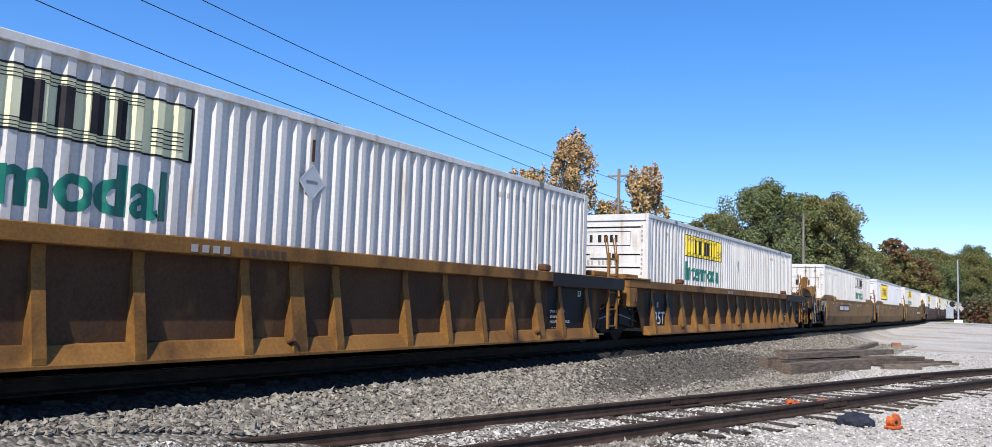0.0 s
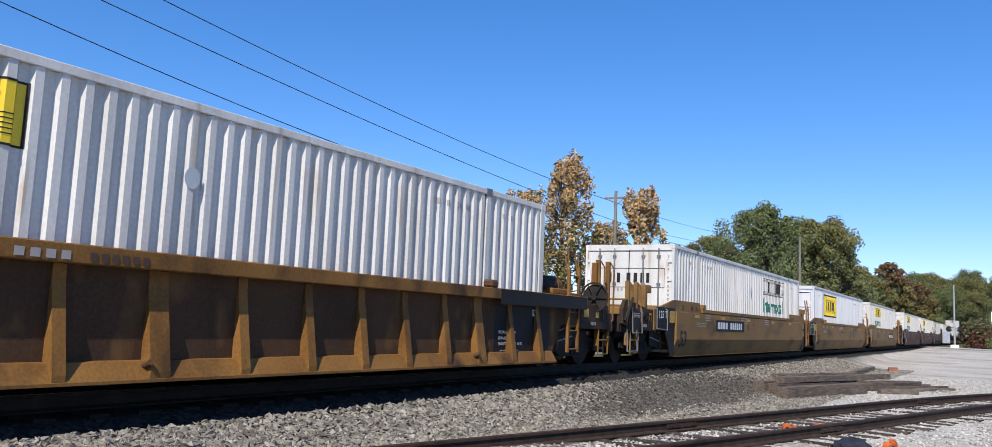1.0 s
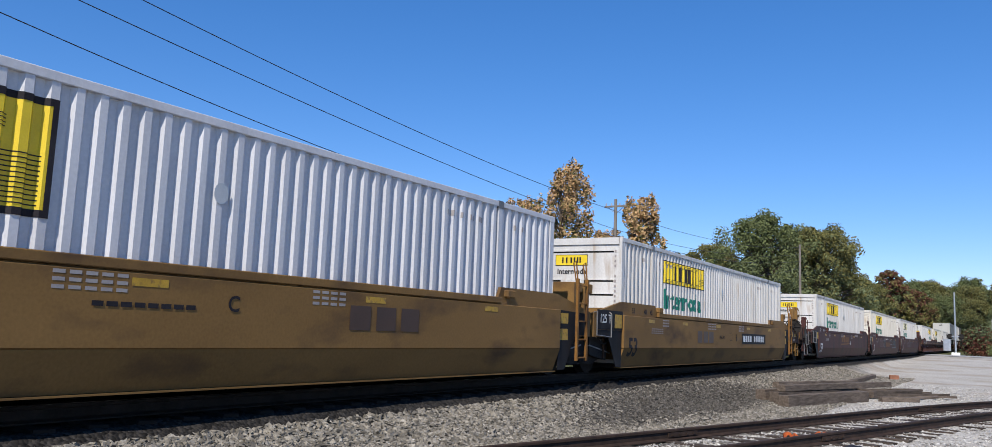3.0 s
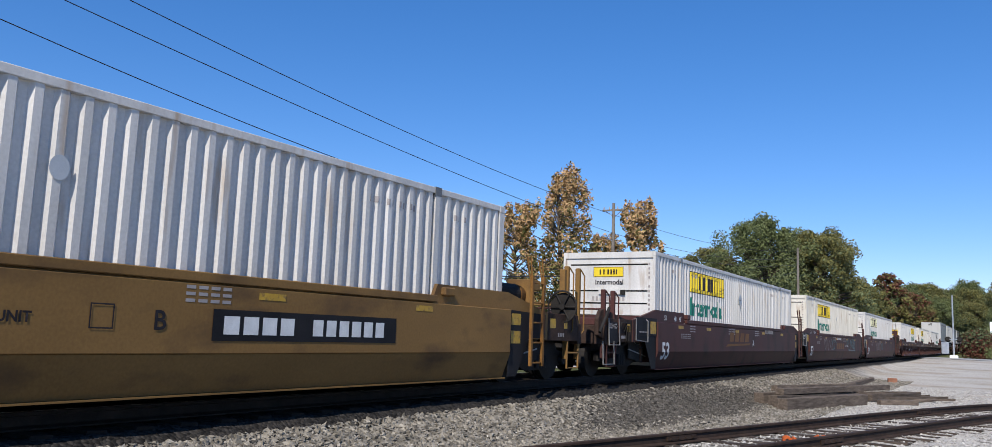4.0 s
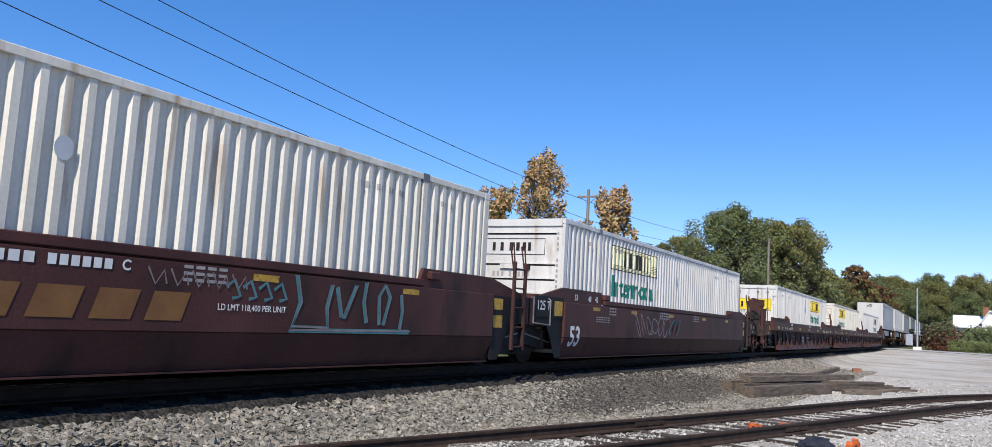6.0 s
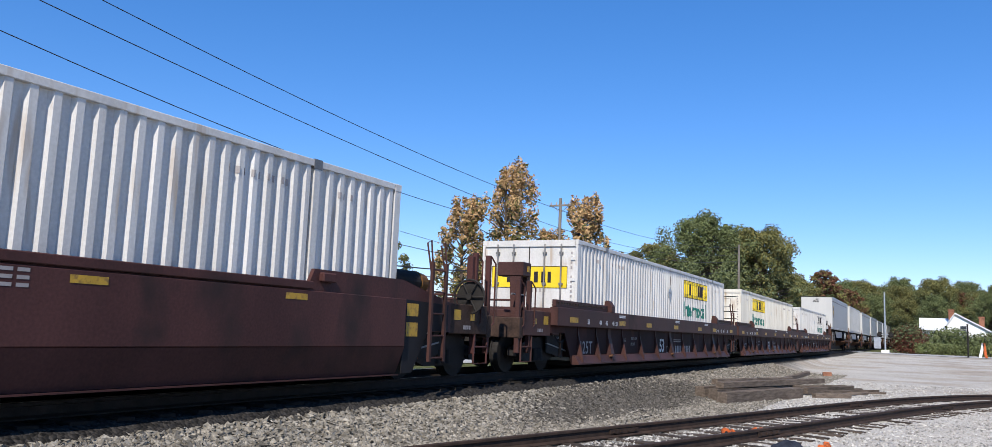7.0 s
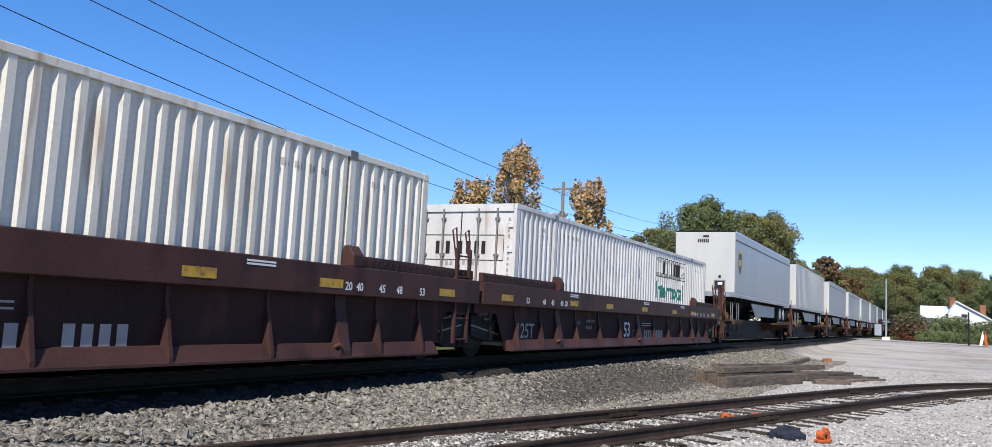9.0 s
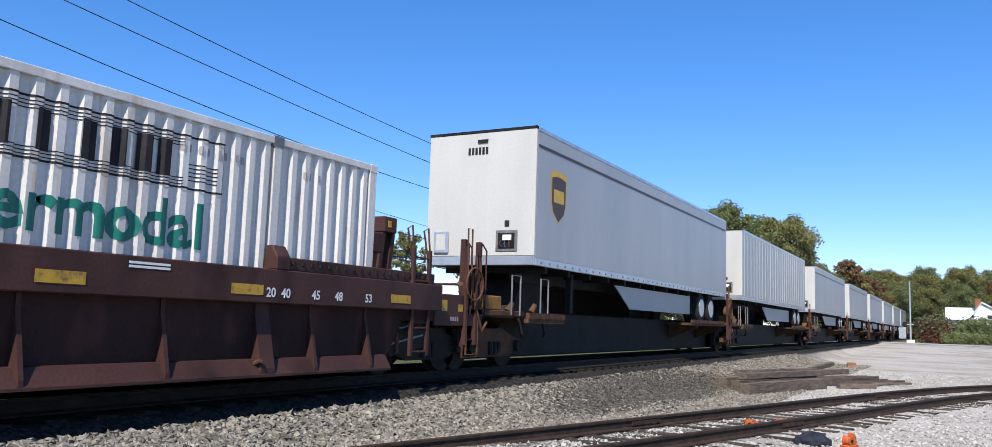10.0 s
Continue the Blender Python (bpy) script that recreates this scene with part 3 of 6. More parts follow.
main = tagged(new("main_track"), "main line track of steel rails on timber sleepers", "railway track", kind="structure")
for s in (-0.7525, 0.7525):
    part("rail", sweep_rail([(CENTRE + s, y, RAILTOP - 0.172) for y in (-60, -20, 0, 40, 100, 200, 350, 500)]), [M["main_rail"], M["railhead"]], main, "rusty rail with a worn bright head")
siding = tagged(new("siding_track"), "rusty siding rails on half-buried timber sleepers", "railway track", kind="structure")
line = [(siding_smooth(y), y) for y in np.arange(-30, 52, 1.0)]
SID_Z = 0.03
for s in (-0.7525, 0.7525):
    pts = []
    for k, (x, y) in enumerate(line):
        a, b = line[max(k - 1, 0)], line[min(k + 1, len(line) - 1)]
        d = Vector((b[0] - a[0], b[1] - a[1])).normalized()
        sink = 0.10 * float(smooth(29, 40, y))
        pts.append((x + d.y * s, y - d.x * s, SID_Z + 0.02 - sink + 0.55 * float(smooth(4, -8, y))))
    part("rail", sweep_rail(pts), [M["rail"], M["rail"]], siding, "rusty dark rail")
    # joint bars
    for yj in (13.6, 24.0):
        k = min(range(len(pts)), key=lambda q: abs(pts[q][1] - yj - s))
        p, q = Vector(pts[k]), Vector(pts[k + 1])
        d = (q - p).normalized()
        m = Matrix.Translation(p) @ Matrix.Rotation(math.atan2(-d.x, d.y), 4, "Z")
        bm = bmesh.new()
        for e in (-1, 1):
            a, b = sorted((e * 0.016, e * 0.04))
            box(bm, a, b, -0.4, 0.4, 0.05, 0.12, m)
            for j in range(4):
                box(bm, *sorted((e * 0.04, e * 0.06)), -0.33 + j * 0.2, -0.29 + j * 0.2, 0.07, 0.10, m)
        part("joint_bar", bm, M["rail"], siding, "rusty joint bar")


# ---- well cars ----
def wheelset(parent, y):
    """An axle with two wheels."""
    # black wheels and axle paint in the deep shade under the cars
    ax = part("axle", tube(bmesh.new(), (-0.75, y, 0.42), (0.75, y, 0.42), 0.08), M["black"], parent)
    for s in (-1, 1):
        bm = bmesh.new()
        tube(bm, (s * 0.69, y, 0.42), (s * 0.82, y, 0.42), 0.42, sides=28)
        tube(bm, (s * 0.66, y, 0.42), (s * 0.69, y, 0.42), 0.45, sides=28)
        tube(bm, (s * 0.82, y, 0.42), (s * 0.85, y, 0.42), 0.13, sides=14)
        part("wheel", bm, M["black"], ax, "steel wheel with a worn tread")
    return ax


def bogie(parent, y, frame_mat="black"):
    """A two-axle truck under the joint at y."""
    # the default black truck also has that deep shade in its colour
    t = part("truck_bolster", box(bmesh.new(), -1.0, 1.0, y - 0.2, y + 0.2, 0.42, 0.72), M["black"], parent, bevel=0.03)
    for s in (-1, 1):
        bm = bmesh.new()
        prism(bm, [(y - 1.12, 0.36), (y - 0.95, 0.34), (y - 0.55, 0.22), (y + 0.55, 0.22), (y + 0.95, 0.34), (y + 1.12, 0.36), (y + 1.12, 0.52),
                   (y + 0.75, 0.60), (y + 0.35, 0.74), (y - 0.35, 0.74), (y - 0.75, 0.60), (y - 1.12, 0.52)], s * 0.96, s * 1.10, "x")
        part("side_frame", bm, M[frame_mat], t, "cast steel side frame")
        for dy in (-0.14, 0.0, 0.14):
            part("spring", tube(bmesh.new(), (s * 1.12, y + dy, 0.26), (s * 1.12, y + dy, 0.50), 0.055), M["black"], t)
        for dy in (-0.9, 0.9):
            part("bearing_cap", tube(bmesh.new(), (s * 1.08, y + dy, 0.42), (s * 1.19, y + dy, 0.42), 0.11, sides=14), M["black"], t)
    wheelset(parent, y - 0.9)
    wheelset(parent, y + 0.9)


def ladder(parent, x, y, z0, z1, mat, label=""):
    """A two-post ladder on the side, with rungs and a grab loop above."""
    bm = bmesh.new()
    for dy in (-0.22, 0.22):
        box(bm, x - 0.025, x + 0.025, y + dy - 0.03, y + dy + 0.03, z0, z1)
    rails = part("ladder", bm, mat, parent, label)
    z = z0 + 0.06
    while z < z1 - 0.1:
        part("rung", tube(bmesh.new(), (x, y - 0.22, z), (x, y + 0.22, z), 0.016, sides=6), mat, rails)
        z += 0.36
    for dy in (-0.22, 0.22):
        part("grab_iron", path(bmesh.new(), [(x, y + dy, z1 - 0.3), (x - 0.06, y + dy - 0.1, z1 + 0.30), (x - 0.06, y + dy + 0.02, z1 + 0.36), (x - 0.02, y + dy + 0.06, z1 - 0.2)], 0.015, 6), mat, rails)
    return rails


def end_details(parent, y, s, mat, high):
    """Bulkhead, deck, steps, hoses and rails on the end of a unit. s: -1 for the near end, +1 for the far end."""
    def sp(a, b):
        return (min(y + s * a, y + s * b), max(y + s * a, y + s * b))
    deck = part("end_deck", box(bmesh.new(), -1.28, 1.28, *sp(0.15, 1.5), 1.02, 1.16), mat, parent, bevel=0.01)
    part("bulkhead", box(bmesh.new(), -1.30, 1.30, *sp(0.06, 0.14), 0.30, 1.44), mat, parent)
    part("centre_sill", box(bmesh.new(), -0.35, 0.35, *sp(0.14, 1.64), 0.62, 1.02), M["black"], parent, bevel=0.02)
    part("bolster_box", box(bmesh.new(), -0.62, 0.62, *sp(0.5, 1.15), 1.16, 1.36), mat, deck, bevel=0.03)
    part("shear_plate", box(bmesh.new(), 0.5, 1.22, *sp(0.3, 1.1), 1.165, 1.22), mat, deck, bevel=0.01)
    for k in range(5):
        yy = y + s * (0.3 + 0.24 * k)
        part("tread_bar", box(bmesh.new(), -1.24, 1.24, yy - 0.02, yy + 0.02, 1.162, 1.18), M["black"], deck)
    for x, dz in ((-0.9, 0.05), (0.15, 0.12), (0.75, 0.0)):
        part("brake_hose", path(bmesh.new(), [(x, y + s * 1.3, 1.0), (x + 0.1, y + s * 1.55, 0.75 - dz), (x + 0.2, y + s * 1.7, 0.6 - dz), (x + 0.3, y + s * 1.9, 0.7)], 0.024, 6), M["black"], deck)
    for x, r in ((1.20, 0.25), (1.28, 0.33)):
        pts = [(x, y + s * (0.35 + 1.1 * k / 8), 0.98 - r * math.sin(math.pi * k / 8)) for k in range(9)]
        part("air_hose", path(bmesh.new(), pts, 0.018, 6), M["grey_steel"] if r < 0.3 else M["black"], deck)
    part("brake_lever", box(bmesh.new(), 1.18, 1.24, *sp(0.75, 0.82), 0.35, 0.95), M["rust"], deck)
    part("brake_rod", tube(bmesh.new(), (1.2, y + s * 0.4, 0.45), (1.2, y + s * 1.5, 0.62), 0.02, sides=6), M["grey_steel"], deck)
    part("brake_cylinder", tube(bmesh.new(), (1.05, y + s * 0.5, 0.86), (1.05, y + s * 1.1, 0.86), 0.13), M["black"], deck)
    part("valve_box", box(bmesh.new(), 1.08, 1.32, *sp(1.05, 1.45), 0.80, 1.02), mat, deck, bevel=0.02)


def hand_brake(parent, y, x, mat):
    """A tall hand-brake column with its wheel."""
    post = part("brake_column", box(bmesh.new(), x - 0.06, x + 0.06, y - 0.06, y + 0.06, 1.1, 2.2), mat, parent, bevel=0.01)
    bm = bmesh.new()
    n = 24
    c = Vector((x + 0.06, y - 0.14, 1.45))
    ring = [c + Vector((math.cos(k * math.tau / n), 0, math.sin(k * math.tau / n))) * 0.31 for k in range(n + 1)]
    path(bm, ring, 0.02, 6)
    for k in range(6):
        tube(bm, c, c + Vector((math.cos(k * math.tau / 6), 0, math.sin(k * math.tau / 6))) * 0.29, 0.014, sides=6)
    tube(bm, c + Vector((0, -0.03, 0)), c + Vector((0, 0.1, 0)), 0.06)
    part("brake_housing", tube(bmesh.new(), c + Vector((0, 0.04, 0)), c + Vector((0, 0.16, 0)), 0.28, 0.20, 20), M["black"], post, "dark brake gear housing")
    part("brake_wheel", bm, M["black"], post, "spoked black hand-brake wheel")


def side_text(parent, text, y, z, h, mat, x, bold=0.004, squeeze=1.0):
    bm = letters(text, h * 1.4, bold)
    xs, ys = [v.co.x for v in bm.verts], [v.co.y for v in bm.verts]
    k = h / (max(ys) - min(ys))
    fit_bm(bm, (max(xs) - min(xs)) * k * squeeze, h)
    bmesh.ops.translate(bm, verts=bm.verts[:], vec=(y, z, 0))
    if z < 0.556 < z + h:
        bmesh.ops.bisect_plane(bm, geom=bm.verts[:] + bm.edges[:] + bm.faces[:], plane_co=(0, 0.556, 0), plane_no=(0, 1, 0))
    return part("lettering", on_side(bm, x), M[mat], parent, "stencilled " + text)


def side_bars(parent, y, z, n, w, h, gap, mat, x):
    bm = bmesh.new()
    for k in range(n):
        rect(bm, y + k * (w + gap), y + k * (w + gap) + w, z, z + h)
    part("stencil", on_side(bm, x), M[mat], parent)


def side_rect(parent, y0, y1, z0, z1, mat, x, name="reflector"):
    part(name, on_side(rect(bmesh.new(), y0, y1, z0, z1), x), M[mat], parent)


def well_unit(Y0, style, label, first=False, last=False, marks=None):
    """One unit of an articulated well car. style: 'ribbed_yellow', 'ribbed_red', 'flat_tan', 'flat_maroon'."""
    car = thing("well_car", label, "rail car", "well cars of the train")
    mat = M[{"ribbed_yellow": "yellow_car", "ribbed_red": "red_car", "flat_tan": "tan_car", "flat_maroon": "maroon_car"}[style]]
    ribbed = style.startswith("ribbed")
    # overhang of the ends: coupled ends reach further than the articulated ones
    near_reach, far_reach = (3.4 if first else 1.62), (3.4 if last else 1.62)
    B, T = 0.14, 1.42
    for s in (1, -1):
        def xs(a, b):
            return (s * a, s * b) if s > 0 else (s * b, s * a)
        if ribbed:
            low = 1.24 if style == "ribbed_yellow" else 1.01
            outer = [(-1.62, 0.85), (-0.75, 0.85), (-0.30, B + 0.02), (LEN + 0.30, B + 0.02), (LEN + 0.75, 0.85), (LEN + 1.62, 0.85), (LEN + 1.62, 1.30), (-1.62, 1.30)]
            web = part("side_web", prism(bmesh.new(), outer, *xs(1.300, 1.325), "x"), M["tan_web_shade" if style == "ribbed_yellow" else "red_web_shade"], car, "dusty recessed side plate, darkened for the top chord's shade")
            chord = part("top_chord", box(bmesh.new(), *xs(1.302, 1.50), -1.60, LEN + 1.60, low, T), mat, car, bevel=0.012)
            part("bottom_chord", prism(bmesh.new(), [(1.326 * s, B), (1.50 * s, B), (1.50 * s, B + 0.03), (1.39 * s, B + 0.20), (1.326 * s, B + 0.21)], -0.28, LEN + 0.28), mat, car)
            if style == "ribbed_red":
                where, plain, broad = [0.0, 1.2, 2.05, 3.2, 4.75, 6.3, 7.85, 9.4, 10.95, 12.5, 13.85, 14.8, 15.95], 0.05, (2.05, 7.85, 13.85)
            else:
                where, plain, broad = [-0.15, 0.85, 1.8, 2.72, 3.65, 4.65, 5.65, 7.0, 7.75, 8.5, 9.95, 10.95, 11.95, 12.9, 13.85, 14.8, 16.0], 0.13, (1.8, 7.75, 13.85)
            if style == "ribbed_yellow" and last:
                where, broad = [0.1, 1.15, 2.2, 3.25, 4.3, 5.5, 6.65, 7.65, 8.8, 9.85, 10.85, 11.8, 12.8, 13.7, 14.8, 15.8], (2.2, 7.65, 13.7)
            for y in where:
                # the rib stands proud at its foot and runs back into the web near the top
                wide = 0.23 if y in broad else plain
                bm = prism(bmesh.new(), [(1.325 * s, B + 0.04), (1.497 * s, B + 0.04), (1.497 * s, B + 0.10), (1.352 * s, low - 0.16), (1.345 * s, low - 0.003), (1.325 * s, low - 0.003)], y, y + wide)
                if y in broad and s > 0:
                    part("tie_down", tube(bmesh.new(), (1.42, y - 0.03, B + 0.16), (1.52, y - 0.03, B + 0.20), 0.03, sides=8), M["rust"], car)
                part("rib", bm, mat, car)
        else:
            outer = [(-1.62, 0.80), (-0.75, 0.80), (-0.45, 0.545), (LEN + 0.45, 0.545), (LEN + 0.75, 0.80), (LEN + 1.62, 0.80), (LEN + 1.62, 1.30),
                     (LEN + 0.1, 1.60), (LEN - 2.03, 1.60), (LEN - 2.12, T), (2.12, T), (2.03, 1.60), (-0.1, 1.60), (-1.62, 1.30)]
            web = part("side_web", prism(bmesh.new(), outer, *xs(1.300, 1.36), "x"), mat, car, "flat steel side plate")
            # the lower third leans inward
            chord = part("top_chord", box(bmesh.new(), *xs(1.362, 1.435), 2.12, LEN - 2.12, T - 0.10, T + 0.004), mat, car, bevel=0.01)
            lowp = [(s * 1.33, 0.543), (s * 1.43, 0.556), (s * 1.28, B), (s * 1.22, B)]
            part("lower_skirt", prism(bmesh.new(), lowp, -0.12, LEN + 0.12), mat, car, "inward leaning lower side plate")
            part("bottom_lip", box(bmesh.new(), *xs(1.20, 1.345), -0.12, LEN + 0.12, B - 0.022, B - 0.004), mat, car)
            part("belt_plate", box(bmesh.new(), *xs(1.362, 1.43), -0.12, LEN + 0.12, 0.56, 1.30), mat, car, bevel=0.01)
        for y in (2.03, LEN - 2.03):
            if style == "ribbed_red":
                gz = [(s * 1.26, T), (s * 1.50, T), (s * 1.50, T + 0.16), (s * 1.40, T + 0.30), (s * 1.31, T + 0.30)]
                part("guide_cone", prism(bmesh.new(), gz, y - 0.12, y + 0.12), mat, car, "bright red-brown guide bracket", bevel=0.012)
            elif ribbed:
                part("guide_cone", box(bmesh.new(), *xs(1.32, 1.50), y - 0.14, y + 0.10, T, T + 0.13), M["rust"], car, "rusty orange guide bracket", bevel=0.03)
            else:
                part("guide_cone", box(bmesh.new(), *xs(1.30, 1.44), y + 0.10, y + 0.38, T + 0.006, T + 0.14), mat, car, bevel=0.02)
        if style == "ribbed_red":
            for e in (0, 1):
                y0, y1 = (-1.5, 1.88) if e == 0 else (LEN - 1.88, LEN + 1.5)
                part("raised_plate", box(bmesh.new(), *xs(1.31, 1.40), y0, y1, T + 0.004, T + 0.17), mat, car, bevel=0.01)
                bm = bmesh.new()
                yy = y0 + 0.1
                while yy < y1 - 0.1:
                    box(bm, *xs(1.402, 1.43), yy, yy + 0.05, T + 0.08, T + 0.12)
                    yy += 0.17
                part("bolt_row", bm, M["black"], car)
    # the floor's cross beams
    for y in [0.2 + 1.75 * k for k in range(10)]:
        part("floor_beam", box(bmesh.new(), -1.21, 1.21, y, y + 0.25, 0.10, 0.18), M["black"], car)
    end_details(car, 0.0, -1, mat, 0)
    end_details(car, LEN, 1, mat, 0)
    if first:
        bogie(car, -1.80)
        platform_end(car, -1, 0.0, mat, style == "ribbed_red")
    else:
        bogie(car, -1.64)
    if last:
        bogie(car, LEN + 1.80)
        platform_end(car, 1, LEN, mat, style == "ribbed_red")
    grab = M["yellow_car"] if "yellow" in style or "tan" in style else M["red_car"]
    ladder(car, 1.44, LEN + 1.05, 0.32, 1.95, grab)
    gear = M["black"]
    if style == "ribbed_yellow":
        for a, b in ((-1.5, -0.25), (LEN + 0.25, LEN + 1.5)):
            low_box = part("deck_box", box(bmesh.new(), 0.35, 1.30, a, b, 1.305, 1.44), mat, car, "stepped tan deck box", bevel=0.02)
            part("deck_cap", box(bmesh.new(), 0.55, 1.20, a + 0.35, b - 0.1, 1.444, 1.56), mat, low_box, bevel=0.02)
        part("black_plate", box(bmesh.new(), 1.501, 1.507, LEN - 1.85, LEN + 1.55, 1.165, T - 0.01), M["blackplate"], car, "black painted plate")
        side_text(car, "48", LEN - 1.35, 0.98, 0.12, "decal_white", 1.335)
        side_text(car, "53", LEN - 0.45, 0.98, 0.12, "decal_white", 1.335)
        for k in range(3):
            side_bars(car, LEN - 1.55, 0.36 - 0.05 * k, 7, 0.07, 0.022, 0.025, "faint", 1.335)
    if style == "ribbed_yellow":
        corner = part("corner_post", box(bmesh.new(), 1.33, 1.50, -1.60, -1.18, 0.80, 1.235), mat, car, "tan corner post", bevel=0.015)
        part("handhold", path(bmesh.new(), [(1.50, -1.42, 0.90), (1.54, -1.42, 0.92), (1.54, -1.42, 1.12), (1.54, -1.28, 1.12), (1.54, -1.28, 0.92), (1.50, -1.28, 0.90)], 0.014, 6), M["rust"], corner)
        part("corner_slab", box(bmesh.new(), 1.28, 1.52, -1.64, -0.35, 1.424, 1.47), mat, car, bevel=0.012)
        for k, words in enumerate(("SPECIAL BRAKE BEAM", "SEE BADGE PLATE", "2 INCH TREAD COND. SHOES")):
            side_text(car, words, LEN - 1.62, 0.66 - 0.10 * k, 0.05, "decal_white", 1.335, 0.001, 0.9)
    for yy in (-1.35, LEN + 1.55) if style == "flat_tan" else ():
        stand = part("bracket_stand", box(bmesh.new(), 0.55, 1.15, yy - 0.2, yy + 0.1, 1.162, 1.30), mat, car, bevel=0.01)
        part("bracket_back", box(bmesh.new(), 0.60, 1.10, yy - 0.2, yy - 0.05, 1.305, 1.92), mat, stand, bevel=0.015)
        part("bracket_lip", box(bmesh.new(), 0.60, 1.10, yy - 0.048, yy + 0.22, 1.72, 1.92), mat, stand, bevel=0.015)
    part("side_shroud", prism(bmesh.new(), [(-1.5, 0.42), (-0.62, 0.30), (-0.50, 0.78), (-1.5, 0.82)], 1.18, 1.21, "x"), gear, car)
    part("side_shroud", prism(bmesh.new(), [(LEN + 1.5, 0.42), (LEN + 0.62, 0.30), (LEN + 0.50, 0.78), (LEN + 1.5, 0.82)], 1.18, 1.21, "x"), gear, car)
    if style == "ribbed_red":
        ob = part("brake_stand", box(bmesh.new(), -0.55, 0.25, LEN + 1.28, LEN + 1.62, 1.95, 2.30), mat, car, "red-brown box on a stand", bevel=0.02)
        for x in (-0.45, 0.15):
            part("stand_leg", prism(bmesh.new(), [(x - 0.07, 1.1), (x + 0.09, 1.1), (x + 0.05, 1.6), (x + 0.09, 1.948), (x - 0.09, 1.948), (x - 0.03, 1.55)], LEN + 1.38, LEN + 1.5), mat, ob)
        part("reflector", box(bmesh.new(), -0.1, 0.1, LEN + 1.268, LEN + 1.278, 2.05, 2.2), M["decal_yellow"], ob)
    # stencils on the near side
    xw = 1.4305 if not ribbed else 1.331
    xc = 1.506 if ribbed else 1.4305
    if style == "ribbed_yellow":
        for e in (-0.25, LEN - 1.75):
            part("black_plate", on_side(rect(bmesh.new(), e, e + 2.0, B + 0.2, 1.15), 1.3285), M["blackplate"], car, "black end plate")
        side_text(car, "125T", 0.27, 0.38, 0.32, "decal_white", 1.335)
        side_bars(car, 0.15, 0.24, 3, 0.25, 0.03, 0.08, "decal_white", 1.335)
        side_bars(car, 0.55, 0.80, 2, 0.12, 0.14, 0.5, "faint", 1.335)
        side_bars(car, 6.2, 1.27, 4, 0.09, 0.08, 0.05, "faint", xc)
        side_bars(car, 6.9, 1.27, 6, 0.07, 0.08, 0.04, "decal_brown", xc)
    elif style == "ribbed_red":
        for t, y in (("53", 0.2), ("48", 1.0), ("45", 1.45), ("40", 1.95), ("20", 2.2)):
            side_text(car, t, y, 1.08, 0.12, "decal_white", xc)
        for t, y in (("20", LEN - 2.3), ("40", LEN - 2.05), ("45", LEN - 1.5), ("48", LEN - 1.05), ("53", LEN - 0.4)):
            side_text(car, t, y, 1.08, 0.12, "decal_white", xc)
        for y in (-0.9, 2.5, 4.9, 7.85, 11.0, LEN - 2.85, LEN + 0.2):
            side_rect(car, y, y + 0.5, 1.10, 1.22, "reflector", xc)
        for y in (2.5, 8.0, LEN - 4.2):
            side_bars(car, y, 1.30, 1, 0.5, 0.025, 0.1, "decal_white", xc)
            side_bars(car, y, 1.34, 1, 0.5, 0.025, 0.1, "decal_white", xc)
        side_text(car, "53", 6.82, 0.38, 0.40, "decal_white", 1.335, 0.01)
        part("stencil_frame", on_side(outline_lines(7.58, 7.80, 0.36, 0.56, 0.014), 1.335), M["faint"], car)
        side_bars(car, 8.63, 0.32, 4, 0.13, 0.25, 0.07, "faint", 1.335)
        side_bars(car, 9.80, 0.32, 4, 0.13, 0.25, 0.07, "faint", 1.335)
        for z in (0.69, 0.75):
            side_rect(car, 8.41, 9.30, z, z + 0.022, "faint", 1.335, "stencil")
        side_text(car, "LD LMT 116,500", 4.0, 0.73, 0.075, "faint", 1.335, 0.002, 0.9)
        side_text(car, "PER UNIT", 4.0, 0.58, 0.075, "faint", 1.335, 0.002, 0.9)
        side_text(car, "A", 3.45, 0.68, 0.10, "faint", 1.335)
        side_text(car, "125T", 0.20, 0.38, 0.30, "faint", 1.335)
    else:
        dark = "decal_black" if style == "flat_tan" else "decal_white"
        big = side_text(car, "53", 0.15, 0.37, 0.44, dark, 1.436, 0.016)
        for v in big.data.vertices:
            v.co.x = 1.436 if v.co.z > 0.556 else 1.436 - 0.150 * (0.556 - v.co.z) / (0.556 - B)
        part("sign_plate", box(bmesh.new(), 1.362, 1.392, -1.45, -0.12, 0.96, 1.38), M["blackplate"], car, "black plate with a load rating")
        if not (first and style == "flat_maroon"):
            side_text(car, "125 T", -1.34, 1.10, 0.19, "decal_white", 1.398)
        else:
            side_bars(car, -1.30, 1.02, 3, 0.14, 0.03, 0.05, "faint", 1.396)
        side_rect(car, -0.58, -0.18, 1.00, 1.30, "reflector", 1.396)
        part("grab_iron", path(bmesh.new(), [(1.38, -1.62, 1.32), (1.44, -1.62, 1.34), (1.44, -1.62, 0.84), (1.44, -0.86, 0.80), (1.44, -0.86, 1.30), (1.38, -0.86, 1.34)], 0.016, 6), M["grey_steel"], car)
        part("black_plate", prism(bmesh.new(), [(LEN + 1.5, 0.83), (LEN + 0.87, 0.81), (LEN + 0.44, B + 0.01), (LEN + 0.14, B + 0.01), (LEN + 0.14, 1.30), (LEN + 1.5, 1.26)], 1.364, 1.376, "x"), M["blackplate"], car, "black painted end plate")
